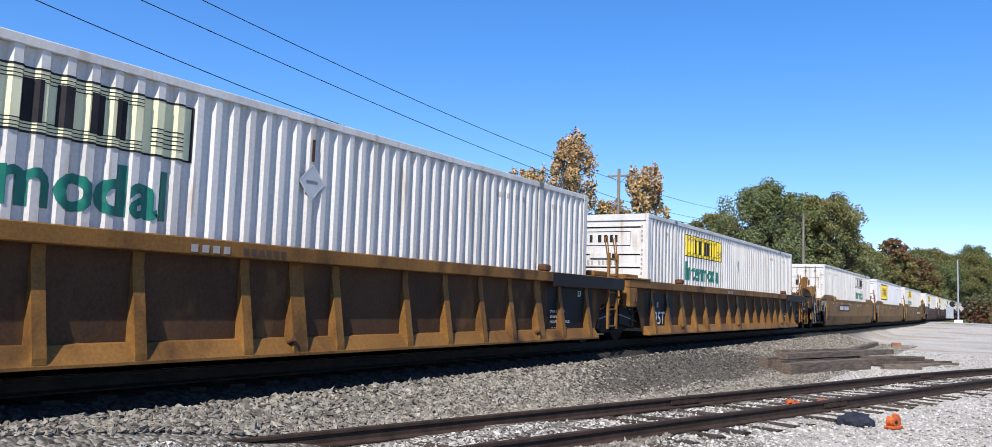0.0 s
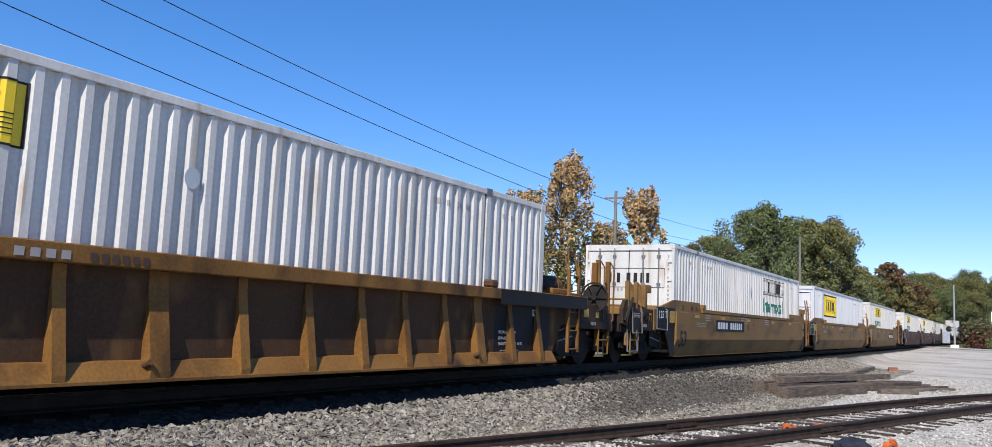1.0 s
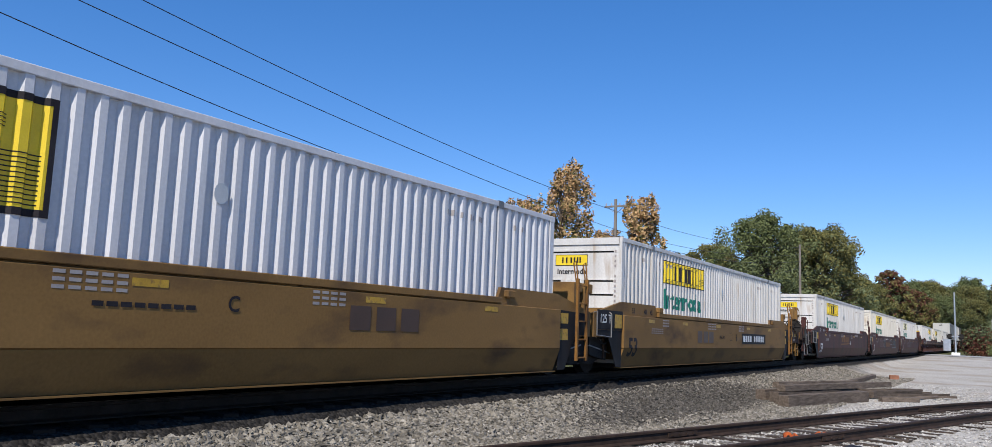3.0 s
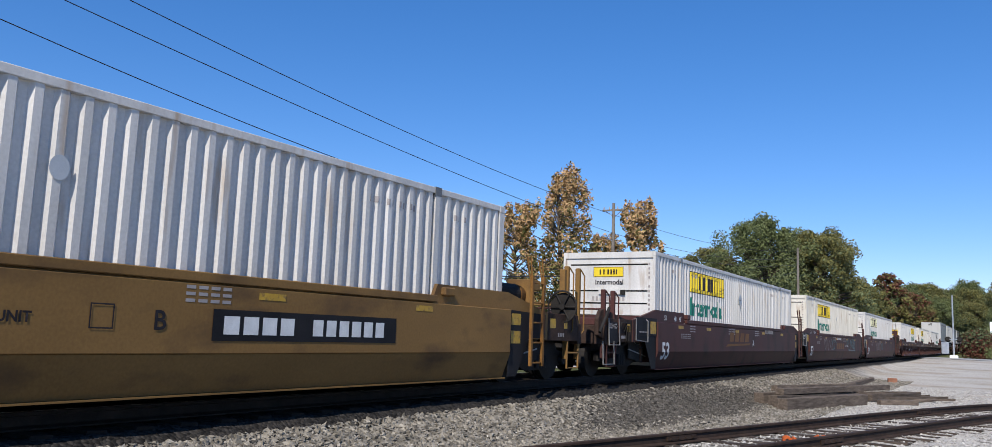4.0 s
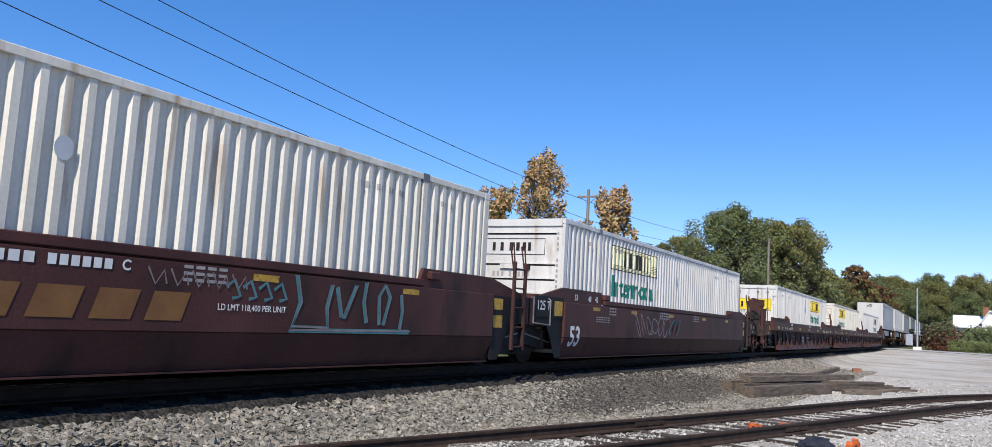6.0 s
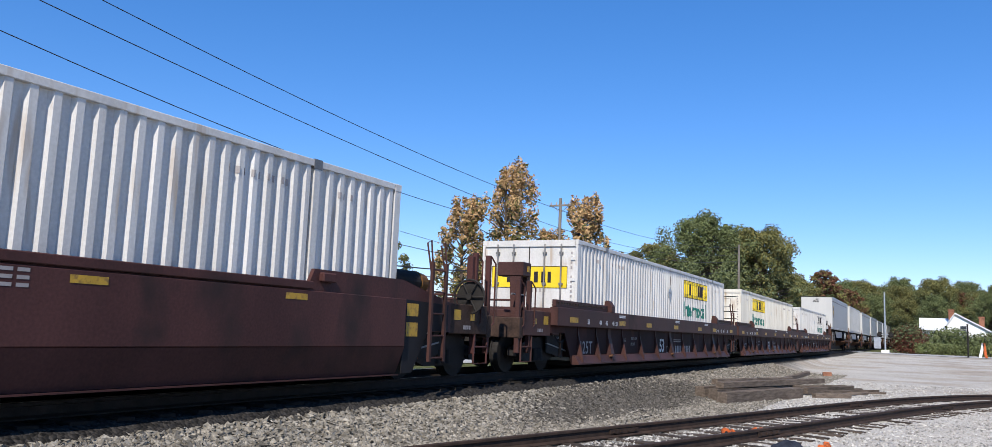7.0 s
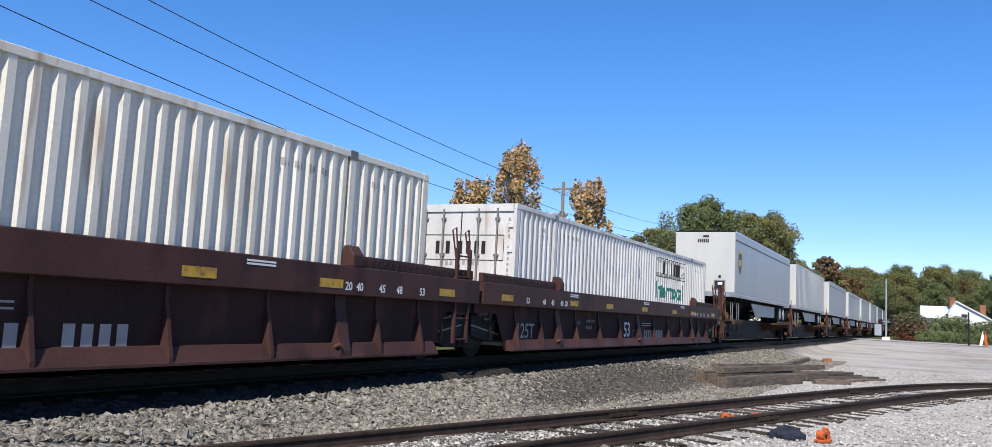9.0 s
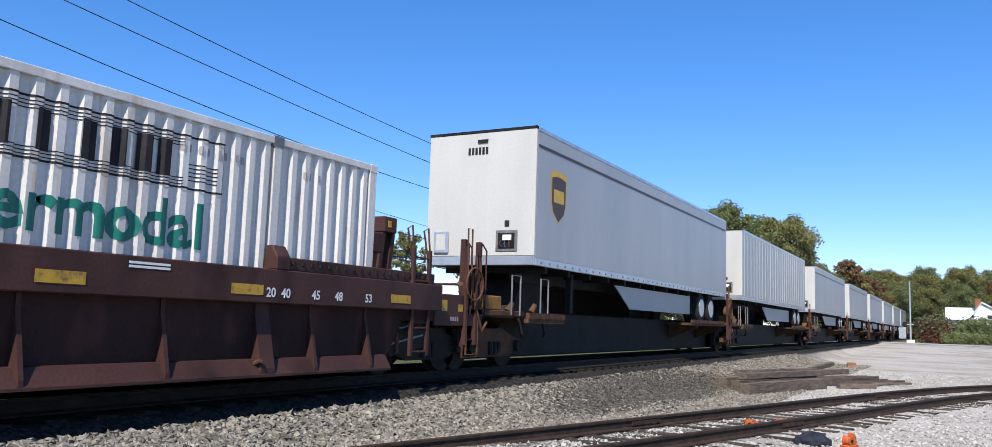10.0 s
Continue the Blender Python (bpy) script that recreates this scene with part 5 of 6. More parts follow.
def maroon_marks(n):
    def put(car, x):
        if n == 0:
            # a swoosh emblem in gold brown
            bm = bmesh.new()
            bm.faces.new([bm.verts.new((u, v, 0)) for u, v in ((5.9, 0.72), (8.7, 0.78), (8.9, 0.84), (6.1, 0.80))])
            for k in range(4):
                u = 6.3 + k * 0.62
                bm.faces.new([bm.verts.new(p) for p in ((u, 0.88, 0), (u + 0.46, 0.88, 0), (u + 0.54, 1.16, 0), (u + 0.08, 1.16, 0))])
            part("emblem", on_side(bm, x), M["decal_brown_gold"], car, "faded gold railway emblem as plain blocks")
            side_text(car, "A", 9.15, 0.74, 0.22, "decal_white", x)
            side_bars(car, 11.0, 1.20, 7, 0.13, 0.13, 0.05, "faint", x)
        elif n == 1:
            side_text(car, "C", 8.75, 1.16, 0.11, "decal_white", x)
            side_bars(car, 7.35, 1.16, 4, 0.10, 0.10, 0.035, "decal_white", x)
            side_bars(car, 7.98, 1.16, 6, 0.085, 0.10, 0.03, "decal_white", x)
            side_text(car, "LD LMT 118,400 PER UNIT", 10.0, 0.80, 0.085, "decal_white", x + 0.004, 0.002, 0.95)
            bm = bmesh.new()
            for k in range(4):
                u = 7.2 + k * 0.62
                bm.faces.new([bm.verts.new(p) for p in ((u, 0.68, 0), (u + 0.46, 0.68, 0), (u + 0.56, 0.98, 0), (u + 0.10, 0.98, 0))])
            part("emblem", on_side(bm, x - 0.001), M["decal_brown_gold"], car, "faded gold railway emblem as plain blocks")
            graffiti(car, x + 0.002, 3.4, 6.6)
            for pts in (((11.22, 1.30), (11.32, 0.95), (11.18, 0.64), (11.85, 0.63), (11.82, 0.9), (11.9, 1.2)), ((12.0, 1.18), (12.12, 0.8), (12.18, 0.78), (12.4, 1.22)),
                        ((12.62, 1.28), (12.58, 1.0), (12.66, 0.72)), ((12.95, 0.70), (12.92, 1.1), (13.05, 1.26), (13.18, 1.1), (13.05, 0.70)),
                        ((11.15, 0.60), (12.4, 0.60), (13.7, 0.61)), ((13.45, 1.15), (13.5, 0.9), (13.45, 0.63))):
                ribbon(car, pts, 0.035, x + 0.003, "graffiti_teal")
                ribbon(car, [(u + 0.03, v + 0.01) for u, v in pts], 0.012, x + 0.006, "graffiti")
            for k in range(5):
                u = 9.05 + 0.28 * k
                ribbon(car, ((u, 1.22), (u + 0.10, 1.05), (u + 0.20, 1.20), (u + 0.24, 1.06)), 0.012, x + 0.004, "graffiti")
            for k in range(4):
                u = 10.1 + 0.25 * k
                ribbon(car, ((u, 1.08), (u + 0.12, 1.16), (u + 0.22, 0.98), (u + 0.10, 0.95)), 0.022, x + 0.002, "graffiti_teal")
        else:
            graffiti(car, x, 4.0, 8.0)
    return put


M["decal_brown_gold"] = material("faded_gold_emblem", (0.14, 0.065, 0.030), (0.22, 0.11, 0.04), 0.6, scale=4, bump=0.02)
M["graffiti"] = material("faded_spray_paint", (0.16, 0.13, 0.13), (0.26, 0.23, 0.23), 0.6, scale=4, bump=0.02)
M["graffiti_teal"] = material("teal_spray_paint", (0.05, 0.14, 0.15), (0.10, 0.24, 0.26), 0.6, scale=4, bump=0.02)


def ribbon(car, pts, half, x, mat):
    """One sprayed stroke through pts."""
    bm = bmesh.new()
    last = None
    for k, p in enumerate(pts):
        q0, q1 = pts[max(k - 1, 0)], pts[min(k + 1, len(pts) - 1)]
        q = Vector((-(q1[1] - q0[1]), q1[0] - q0[0])).normalized() * half
        now = [bm.verts.new((p[0] + e * q.x, max(0.575, min(1.29, p[1] + e * q.y)), 0)) for e in (-1, 1)]
        if last:
            bm.faces.new((last[0], now[0], now[1], last[1]))
        last = now
    part("spray_stroke", on_side(bm, x), M[mat], car)


def graffiti(car, x, y0, y1):
    """Loose sprayed curls, no words."""
    rnd = random.Random(int(y0 * 10))
    y = y0
    while y < y1:
        bm = bmesh.new()
        w, h = rnd.uniform(0.5, 0.9), rnd.uniform(0.4, 0.62)
        n, turns = 26, rnd.uniform(0.7, 1.3)
        pts = [(y + w * (0.5 + 0.5 * math.cos(turns * k / n * math.tau + y) * (1 - 0.35 * k / n)), 0.90 + h * (0.5 * math.sin(turns * k / n * math.tau * 1.15 + y * 2)) * 0.95) for k in range(n)]
        last = None
        for k, p in enumerate(pts):
            q0, q1 = pts[max(k - 1, 0)], pts[min(k + 1, n - 1)]
            d = Vector((q1[0] - q0[0], q1[1] - q0[1]))
            q = Vector((-d.y, d.x)).normalized() * 0.022
            now = [bm.verts.new((p[0] + e * q.x, max(0.585, min(1.28, p[1] + e * q.y)), 0)) for e in (-1, 1)]
            if last:
                bm.faces.new((last[0], now[0], now[1], last[1]))
            last = now
        part("spray_curl", on_side(bm, x), M["graffiti_teal" if y > y0 + (y1 - y0) * 0.72 else "graffiti"], car)
        y += w * 0.8


UNITS = [
    # Y0, style, first, last, marks, paint, doors, logo
    (-0.59, "ribbed_yellow", False, False, None, "white", False, "faded"),
    (19.05, "ribbed_yellow", False, True, None, "white", False, "yellow"),
    (42.60, "flat_tan", True, False, tan_marks(0), "white", True, "black"),
    (62.24, "flat_tan", False, False, tan_marks(1), "silver", False, "big"),
    (81.80, "flat_tan", False, True, tan_marks(2), "white", False, "yellow"),
    (105.50, "flat_maroon", True, False, maroon_marks(0), "white", False, "yellow"),
    (124.95, "flat_maroon", False, False, maroon_marks(1), "cream", False, "yellow"),
    (144.40, "flat_maroon", False, True, maroon_marks(2), "white", False, "faded"),
    (168.13, "ribbed_red", True, False, None, "white", True, "yellow"),
    (187.94, "ribbed_red", False, False, None, "cream", False, "yellow"),
    (207.45, "ribbed_red", False, True, None, "white", True, "black"),
]
BLACK_ENDS = (19.05, 144.40, 187.94)
CAR_LABEL = {"ribbed_yellow": "weathered tan-yellow well car with ribbed sides",
             "flat_tan": "dusty tan well car with flat sides and black numerals",
             "flat_maroon": "dark maroon well car with flat sides and white numerals",
             "ribbed_red": "red-brown well car with ribbed sides and white numerals"}
BOX_LABEL = {("white", False): "white corrugated container with a panelled end, in a well car",
             ("white", True): "white corrugated container with barred doors, in a well car",
             ("silver", False): "silver corrugated container with a large yellow panel, in a well car",
             ("cream", False): "cream corrugated container with rust streaks, in a well car"}
for Y0, style, first, last, marks, paint, doors, logo in UNITS:
    well_unit(Y0, style, CAR_LABEL[style], first, last, marks)
    container(Y0, paint, doors, logo, BOX_LABEL[(paint, doors)], "black" if logo == "black" or Y0 in BLACK_ENDS else logo)
TRAILERS = (228.85, 247.75, 267.85, 287.4, 306.8, 326.2, 345.6, 365.0)
for k, y in enumerate(TRAILERS):
    trailer(y, "pale grey semi-trailer with a plain shield emblem, on a spine car" if k == 0 else
            "pale grey ribbed semi-trailer riding on a spine car" if k == 1 else "pale grey semi-trailer riding on a spine car", k != 1, k == 0)
for k, y in enumerate(TRAILERS + (384.4, 403.8, 423.2)):
    spine_car(y, "rusty skeleton spine car carrying a trailer" if k < len(TRAILERS) else "rusty empty skeleton spine car", spacing=19.4)


# ---- trees ----
def leaf_material(name, dark, light, tone=0.22):
    m = material(name, dark, light, 0.6, scale=0.5, grain=6, bump=0, island=tone)
    b = m.node_tree.nodes["Principled BSDF"]
    b.inputs["Subsurface Weight"].default_value = 0.0
    return m


M["leaf_green"] = leaf_material("green_leaves", (0.075, 0.094, 0.034), (0.170, 0.190, 0.076))
M["leaf_dark"] = leaf_material("dark_green_leaves", (0.070, 0.088, 0.042), (0.150, 0.172, 0.080))
M["leaf_orange"] = leaf_material("turning_orange_leaves", (0.30, 0.180, 0.080), (0.56, 0.37, 0.185))
M["leaf_olive"] = leaf_material("olive_leaves", (0.095, 0.092, 0.030), (0.20, 0.18, 0.062))
M["leaf_red"] = leaf_material("reddish_leaves", (0.07, 0.028, 0.018), (0.16, 0.065, 0.04))
M["bark"] = material("grey_brown_bark", (0.05, 0.038, 0.028), (0.14, 0.11, 0.085), 0.9, scale=3, grain=30, bump=0.5, stretch=(2, 2, 0.5))


def leaf_mesh(name, clumps, count, size, mats, rnd, split=None, rise=0.85):
    """Many small leaf sprays scattered through the shells of the clumps."""
    weights = np.array([c[3] ** 2 for c in clumps])
    pick = rnd.choice(len(clumps), count, p=weights / weights.sum())
    cen = np.array([c[:3] for c in clumps])[pick]
    rad = np.array([c[3] for c in clumps])[pick]
    d = rnd.normal(size=(count, 3))
    d /= np.linalg.norm(d, axis=1)[:, None]
    r = rad * (0.35 + 0.90 * rnd.random(count) ** 0.75)
    p = cen + d * r[:, None] * np.array([1, 1, rise])
    nrm = d + rnd.normal(scale=0.7, size=(count, 3)) + np.array([0, 0, 0.35])
    nrm /= np.linalg.norm(nrm, axis=1)[:, None]
    u = np.cross(nrm, rnd.normal(size=(count, 3)))
    u /= np.linalg.norm(u, axis=1)[:, None]
    w = np.cross(nrm, u)
    s = size * (0.6 + 0.8 * rnd.random(count))[:, None]
    q = np.stack([p - u * s, p + w * s * 0.5 - nrm * s * 0.15, p + u * s, p - w * s * 0.5 - nrm * s * 0.15], 1)
    me = bpy.data.meshes.new(name)
    me.from_pydata(q.reshape(-1, 3).tolist(), [], np.arange(count * 4).reshape(-1, 4).tolist())
    for one in mats:
        me.materials.append(one)
    if len(mats) > 1:
        tone = (p[:, 2] - p[:, 2].min()) / np.ptp(p[:, 2]) + rnd.normal(scale=0.32, size=count)
        me.polygons.foreach_set("material_index", (tone > split).astype(int))
    return me


def tree(name, label, h, spread, mats, seed, leaves=4200, leaf=0.22, bottom=0.25, pointed=0.0, split=0.5, tufts=95, rise=0.9, fat=1.0):
    """A tapered trunk, limbs and a crown of many small leaf sprays. h: height, spread: crown radius."""
    rnd = np.random.default_rng(seed)
    t = thing(name, label, "tree")
    bm = bmesh.new()
    top = Vector((rnd.normal() * 0.3, rnd.normal() * 0.3, h * 0.72))
    pts = [Vector((0, 0, -0.3)), Vector((rnd.normal() * 0.1, rnd.normal() * 0.1, h * 0.3)), top]
    rs = [h * 0.024, h * 0.017, h * 0.006]
    for k in range(2):
        tube(bm, pts[k], pts[k + 1], rs[k], rs[k + 1], 9)
    clumps = []
    lobes = rnd.uniform(0.70, 1.12, (7, 9))
    for k in range(tufts):
        f = bottom + (1 - bottom) * (k + 0.5) / tufts
        z = h * (0.04 + 0.92 * f)
        prof = math.sin(math.pi * min(1, 0.12 + 0.80 * (f - bottom) / (1 - bottom))) ** 0.7
        prof *= 1 - pointed * (f - bottom) / (1 - bottom)
        ang = k * 2.4 + rnd.normal() * 0.4
        prof *= lobes[int(f * 6.99), int((ang % math.tau) / math.tau * 8.99)]
        rr = spread * prof * rnd.uniform(0.15, 1.0) ** 0.6
        c = Vector((math.cos(ang) * rr, math.sin(ang) * rr, z + rnd.normal() * h * 0.012))
        clumps.append((*c, spread * rnd.uniform(0.08, 0.17) * fat * (95 / tufts) ** 0.33))
        start = pts[1].lerp(pts[2], min(1, max(0.0, (z - h * 0.35) / (h * 0.5)))) if z > h * 0.35 else pts[0].lerp(pts[1], 0.8)
        tube(bm, start, start.lerp(c, 0.9), h * 0.005, h * 0.0015, 5)
    part("trunk", bm, M["bark"], t, "tapered trunk with limbs")
    me = leaf_mesh("crown", clumps, leaves, leaf, mats, rnd, split, rise)
    crown = new("crown", me)
    crown.parent = t
    return t


def at_angle(az, dist):
    """A place on the ground, az degrees left of the track's direction as seen from the viewer."""
    x, y = -dist * math.sin(radians(az)), dist * math.cos(radians(az))
    return x, y, float(height(x, y))


def plant(t, az, dist, turn=0.0, grow=1.0):
    t.matrix_basis = pose(*at_angle(az, dist), 0, 0, turn) @ Matrix.Diagonal((grow, grow, grow, 1))
    return t


def replant(t, az, dist, turn, grow):
    c = copy_thing(t, pose(*at_angle(az, dist), 0, 0, turn))
    c.scale = (grow, grow, grow)
    return c


orange_l = "tall maple turning orange at the top, green below"
maple = plant(tree("maple_tree", orange_l, 14.6, 4.5, [M["leaf_olive"], M["leaf_orange"]], 5, 11000, 0.15, 0.12, 0.30, 0.50, 75, 1.9, 0.78), 26.6, 66)
tree_b = plant(tree("maple_tree", orange_l, 12.4, 3.2, [M["leaf_olive"], M["leaf_orange"]], 8, 8500, 0.15, 0.12, 0.15, 0.50, 70, 1.8, 0.78), 21.3, 66)
replant(tree_b, 24.0, 70, 130, 0.80)
replant(tree_b, 29.6, 67, 40, 0.98)
green_l = "broad dark green oak in full leaf"
oak = plant(tree("oak_tree", green_l, 16.0, 6.4, [M["leaf_dark"], M["leaf_green"]], 11, 30000, 0.17, 0.10, 0.05, 0.5, 190, 0.9, 1.45), 13.4, 104)
oak_b = plant(tree("oak_tree", green_l, 14.6, 5.6, [M["leaf_dark"], M["leaf_olive"]], 12, 28000, 0.17, 0.10, 0.05, 0.55, 170, 0.9, 1.45), 9.6, 108)
replant(oak_b, 16.3, 118, 80, 0.92)
replant(oak, 11.4, 118, 200, 1.02)
replant(oak_b, 18.3, 135, 10, 0.95)
replant(oak_b, 7.9, 130, 300, 0.72)
autumn_l = "autumn tree with brown and green leaves"
autumn = plant(tree("autumn_tree", autumn_l, 13.5, 5.2, [M["leaf_olive"], M["leaf_red"]], 17, 8000, 0.27, 0.10, 0.1, 0.75), 5.9, 160)
replant(autumn, 4.2, 170, 120, 0.80)
replant(oak_b, 7.0, 150, 220, 0.72)
# wooded hill beyond the crossing
for k, az in enumerate(np.arange(4.6, -10.0, -1.05)):
    src = (oak, oak_b, autumn, oak_b)[k % 4]
    replant(src, float(az), 225 + 35 * ((k * 7) % 5) / 4, 67 * k, 1.02 + 0.16 * ((k * 3) % 4) / 3)
for k, az in enumerate(np.arange(4.0, -10.0, -1.5)):
    replant((oak_b, oak)[k % 2], float(az), 200 + 12 * ((k * 5) % 3), 41 * k, 0.72 + 0.1 * ((k * 3) % 4) / 3)
for k, az in enumerate(np.arange(5.0, -11.0, -1.2)):
    replant((oak, autumn, oak_b)[k % 3], float(az), 290 + 10 * ((k * 5) % 3), 97 * k, 1.15 + 0.2 * ((k * 5) % 4) / 3)
# trees across the street
red = plant(tree("maple_tree", "reddish maple beside the street", 9.6, 3.6, [M["leaf_green"], M["leaf_red"]], 21, 8000, 0.15, 0.08, 0.1, 0.45), 63.5, 50)
elm = plant(tree("elm_tree", "light green elm beside the street", 10.4, 3.2, [M["leaf_dark"], M["leaf_olive"]], 22, 8000, 0.15, 0.08, 0.1, 0.5), 60.4, 54)
replant(elm, 57.3, 62, 50, 0.82)
replant(elm, 54.6, 66, 150, 0.88)
replant(elm, 52.2, 64, 250, 0.86)
dark = plant(tree("oak_tree", "dark green oak behind the house", 11.2, 4.2, [M["leaf_dark"], M["leaf_green"]], 23, 9000, 0.17, 0.08, 0.15, 0.7), 48.2, 68)
replant(dark, 45.0, 72, 90, 0.95)
replant(elm, 42.0, 78, 20, 0.9)
replant(dark, 38.5, 80, 170, 0.85)
replant(elm, 35.0, 84, 290, 0.95)
replant(dark, 66.5, 58, 10, 0.9)


# ---- poles and wires ----
M["pole"] = material("weathered_utility_pole_wood", (0.10, 0.085, 0.07), (0.26, 0.23, 0.20), 0.9, scale=2, grain=30, bump=0.4, stretch=(3, 3, 0.3))
M["wire"] = material("dark_cable", (0.02, 0.022, 0.03), (0.04, 0.042, 0.05), 0.6, scale=3, bump=0)
M["insulator"] = material("grey_ceramic", (0.25, 0.25, 0.26), (0.4, 0.4, 0.42), 0.3, scale=8, bump=0)


def utility_pole(x, y, h, arms=True):
    z = float(height(x, y))
    p = thing("utility_pole", "weathered wooden utility pole with a crossarm" if arms else "plain weathered wooden utility pole", "utility pole", "utility poles")
    p.matrix_basis = pose(x, y, z)
    part("pole_shaft", tube(bmesh.new(), (0, 0, -0.3), (0, 0, h - z), 0.16, 0.10, 12), M["pole"], p)
    if arms:
        arm = part("crossarm", box(bmesh.new(), -0.8, 0.8, -0.05, 0.05, h - z - 0.55, h - z - 0.43), M["pole"], p)
        for dx in (-0.7, -0.3, 0.3, 0.7):
            part("insulator", tube(bmesh.new(), (dx, 0, h - z - 0.43), (dx, 0, h - z - 0.25), 0.05, 0.03), M["insulator"], arm)
        part("brace", tube(bmesh.new(), (-0.6, 0.05, h - z - 0.5), (0, 0.05, h - z - 1.0), 0.02, sides=6), M["grey_steel"], p)
        part("brace", tube(bmesh.new(), (0.6, 0.05, h - z - 0.5), (0, 0.05, h - z - 1.0), 0.02, sides=6), M["grey_steel"], p)
    return p


utility_pole(-22.0, 51.5, 10.7)
utility_pole(-17.0, 87.0, 11.3, False)
utility_pole(-22.0, -16.0, 14.2)


def wire(pts3, r, x0=-22.0, far=51.5):
    """A cable that sags through three heights, from the pole behind the viewer to the one ahead."""
    (a, za), (b, zb), (c, zc) = pts3
    s1, s2 = (zb - za) / (b - a), (zc - zb) / (c - b)
    q = (s2 - s1) / (c - a)
    bm = bmesh.new()
    pts = [(x0, y, za + s1 * (y - a) + q * (y - a) * (y - b)) for y in np.linspace(-16, far, 36)]
    path(bm, pts, r, 6)
    tagged(new("overhead_wire", mesh_of("overhead_wire", bm, M["wire"])), "thin dark overhead wire between wooden poles", "wire", "overhead wires")
    return pts[-1]


ENDS = [wire(((14.7, 11.2), (22.4, 10.64), (35.7, 10.03)), 0.016), wire(((12.7, 10.46), (19.3, 9.96), (35.8, 9.05)), 0.016),
        wire(((10.8, 9.35), (16.8, 8.76), (26.8, 8.1)), 0.016), wire(((11.0, 7.78), (15.8, 7.28), (21.2, 6.8)), 0.012),
        wire(((11.0, 7.2), (14.8, 6.72), (19.7, 6.21)), 0.018), wire(((11.2, 5.94), (14.9, 5.53), (19.8, 5.06)), 0.022),
        wire(((11.2, 5.5), (14.9, 5.09), (20.0, 4.68)), 0.032)]
for k, e in enumerate((ENDS[0], ENDS[1], ENDS[2], ENDS[4])):
    bm = bmesh.new()
    pts = []
    for s in np.linspace(0, 1, 16):
        p = Vector(e).lerp(Vector((-17.0, 87.0, 11.0 - 0.7 * k)), float(s))
        pts.append((p.x, p.y, p.z - 1.6 * 4 * s * (1 - s) * 0.5))
    tagged(new("overhead_wire", mesh_of("overhead_wire", path(bm, pts, 0.016, 6), M["wire"])), "thin dark overhead wire between wooden poles", "wire", "overhead wires")

# ---- house across the street ----
M["siding"] = material("pale_painted_siding", (0.50, 0.48, 0.44), (0.64, 0.62, 0.58), 0.7, scale=1, bump=0.05)
M["shingle"] = material("dark_grey_shingles", (0.055, 0.058, 0.068), (0.12, 0.125, 0.14), 0.9, scale=3, grain=40, bump=0.4, stretch=(1, 1, 3))
M["trim"] = material("white_painted_trim", (0.72, 0.72, 0.70), (0.82, 0.82, 0.80), 0.5, scale=2, bump=0.02)
M["brick"] = material("brown_red_brick", (0.17, 0.075, 0.045), (0.34, 0.16, 0.10), 0.9, scale=5, grain=35, bump=0.4)
M["glass"] = material("dark_window_glass", (0.02, 0.025, 0.03), (0.05, 0.055, 0.06), 0.1, scale=1, bump=0)
M["white_roof"] = material("white_metal_roof", (0.66, 0.67, 0.68), (0.80, 0.81, 0.82), 0.45, scale=0.8, bump=0.03)


def chimney(parent, x, y, z0, z1, w=0.7):
    stack = part("chimney", box(bmesh.new(), x - w / 2, x + w / 2, y - w / 2, y + w / 2, z0, z1 - 0.25), M["brick"], parent, "brown brick chimney", bevel=0.01)
    part("chimney_cap", box(bmesh.new(), x - w / 2 - 0.07, x + w / 2 + 0.07, y - w / 2 - 0.07, y + w / 2 + 0.07, z1 - 0.25, z1), M["brick"], stack, "pale mortar cap")
    n = int((z1 - 0.3 - z0) / 0.16)
    for k in range(n):
        part("brick_course", box(bmesh.new(), x - w / 2 - 0.008, x + w / 2 + 0.008, y - w / 2 - 0.008, y + w / 2 + 0.008, z0 + 0.16 * k + 0.02, z0 + 0.16 * k + 0.135), M["brick"], stack)


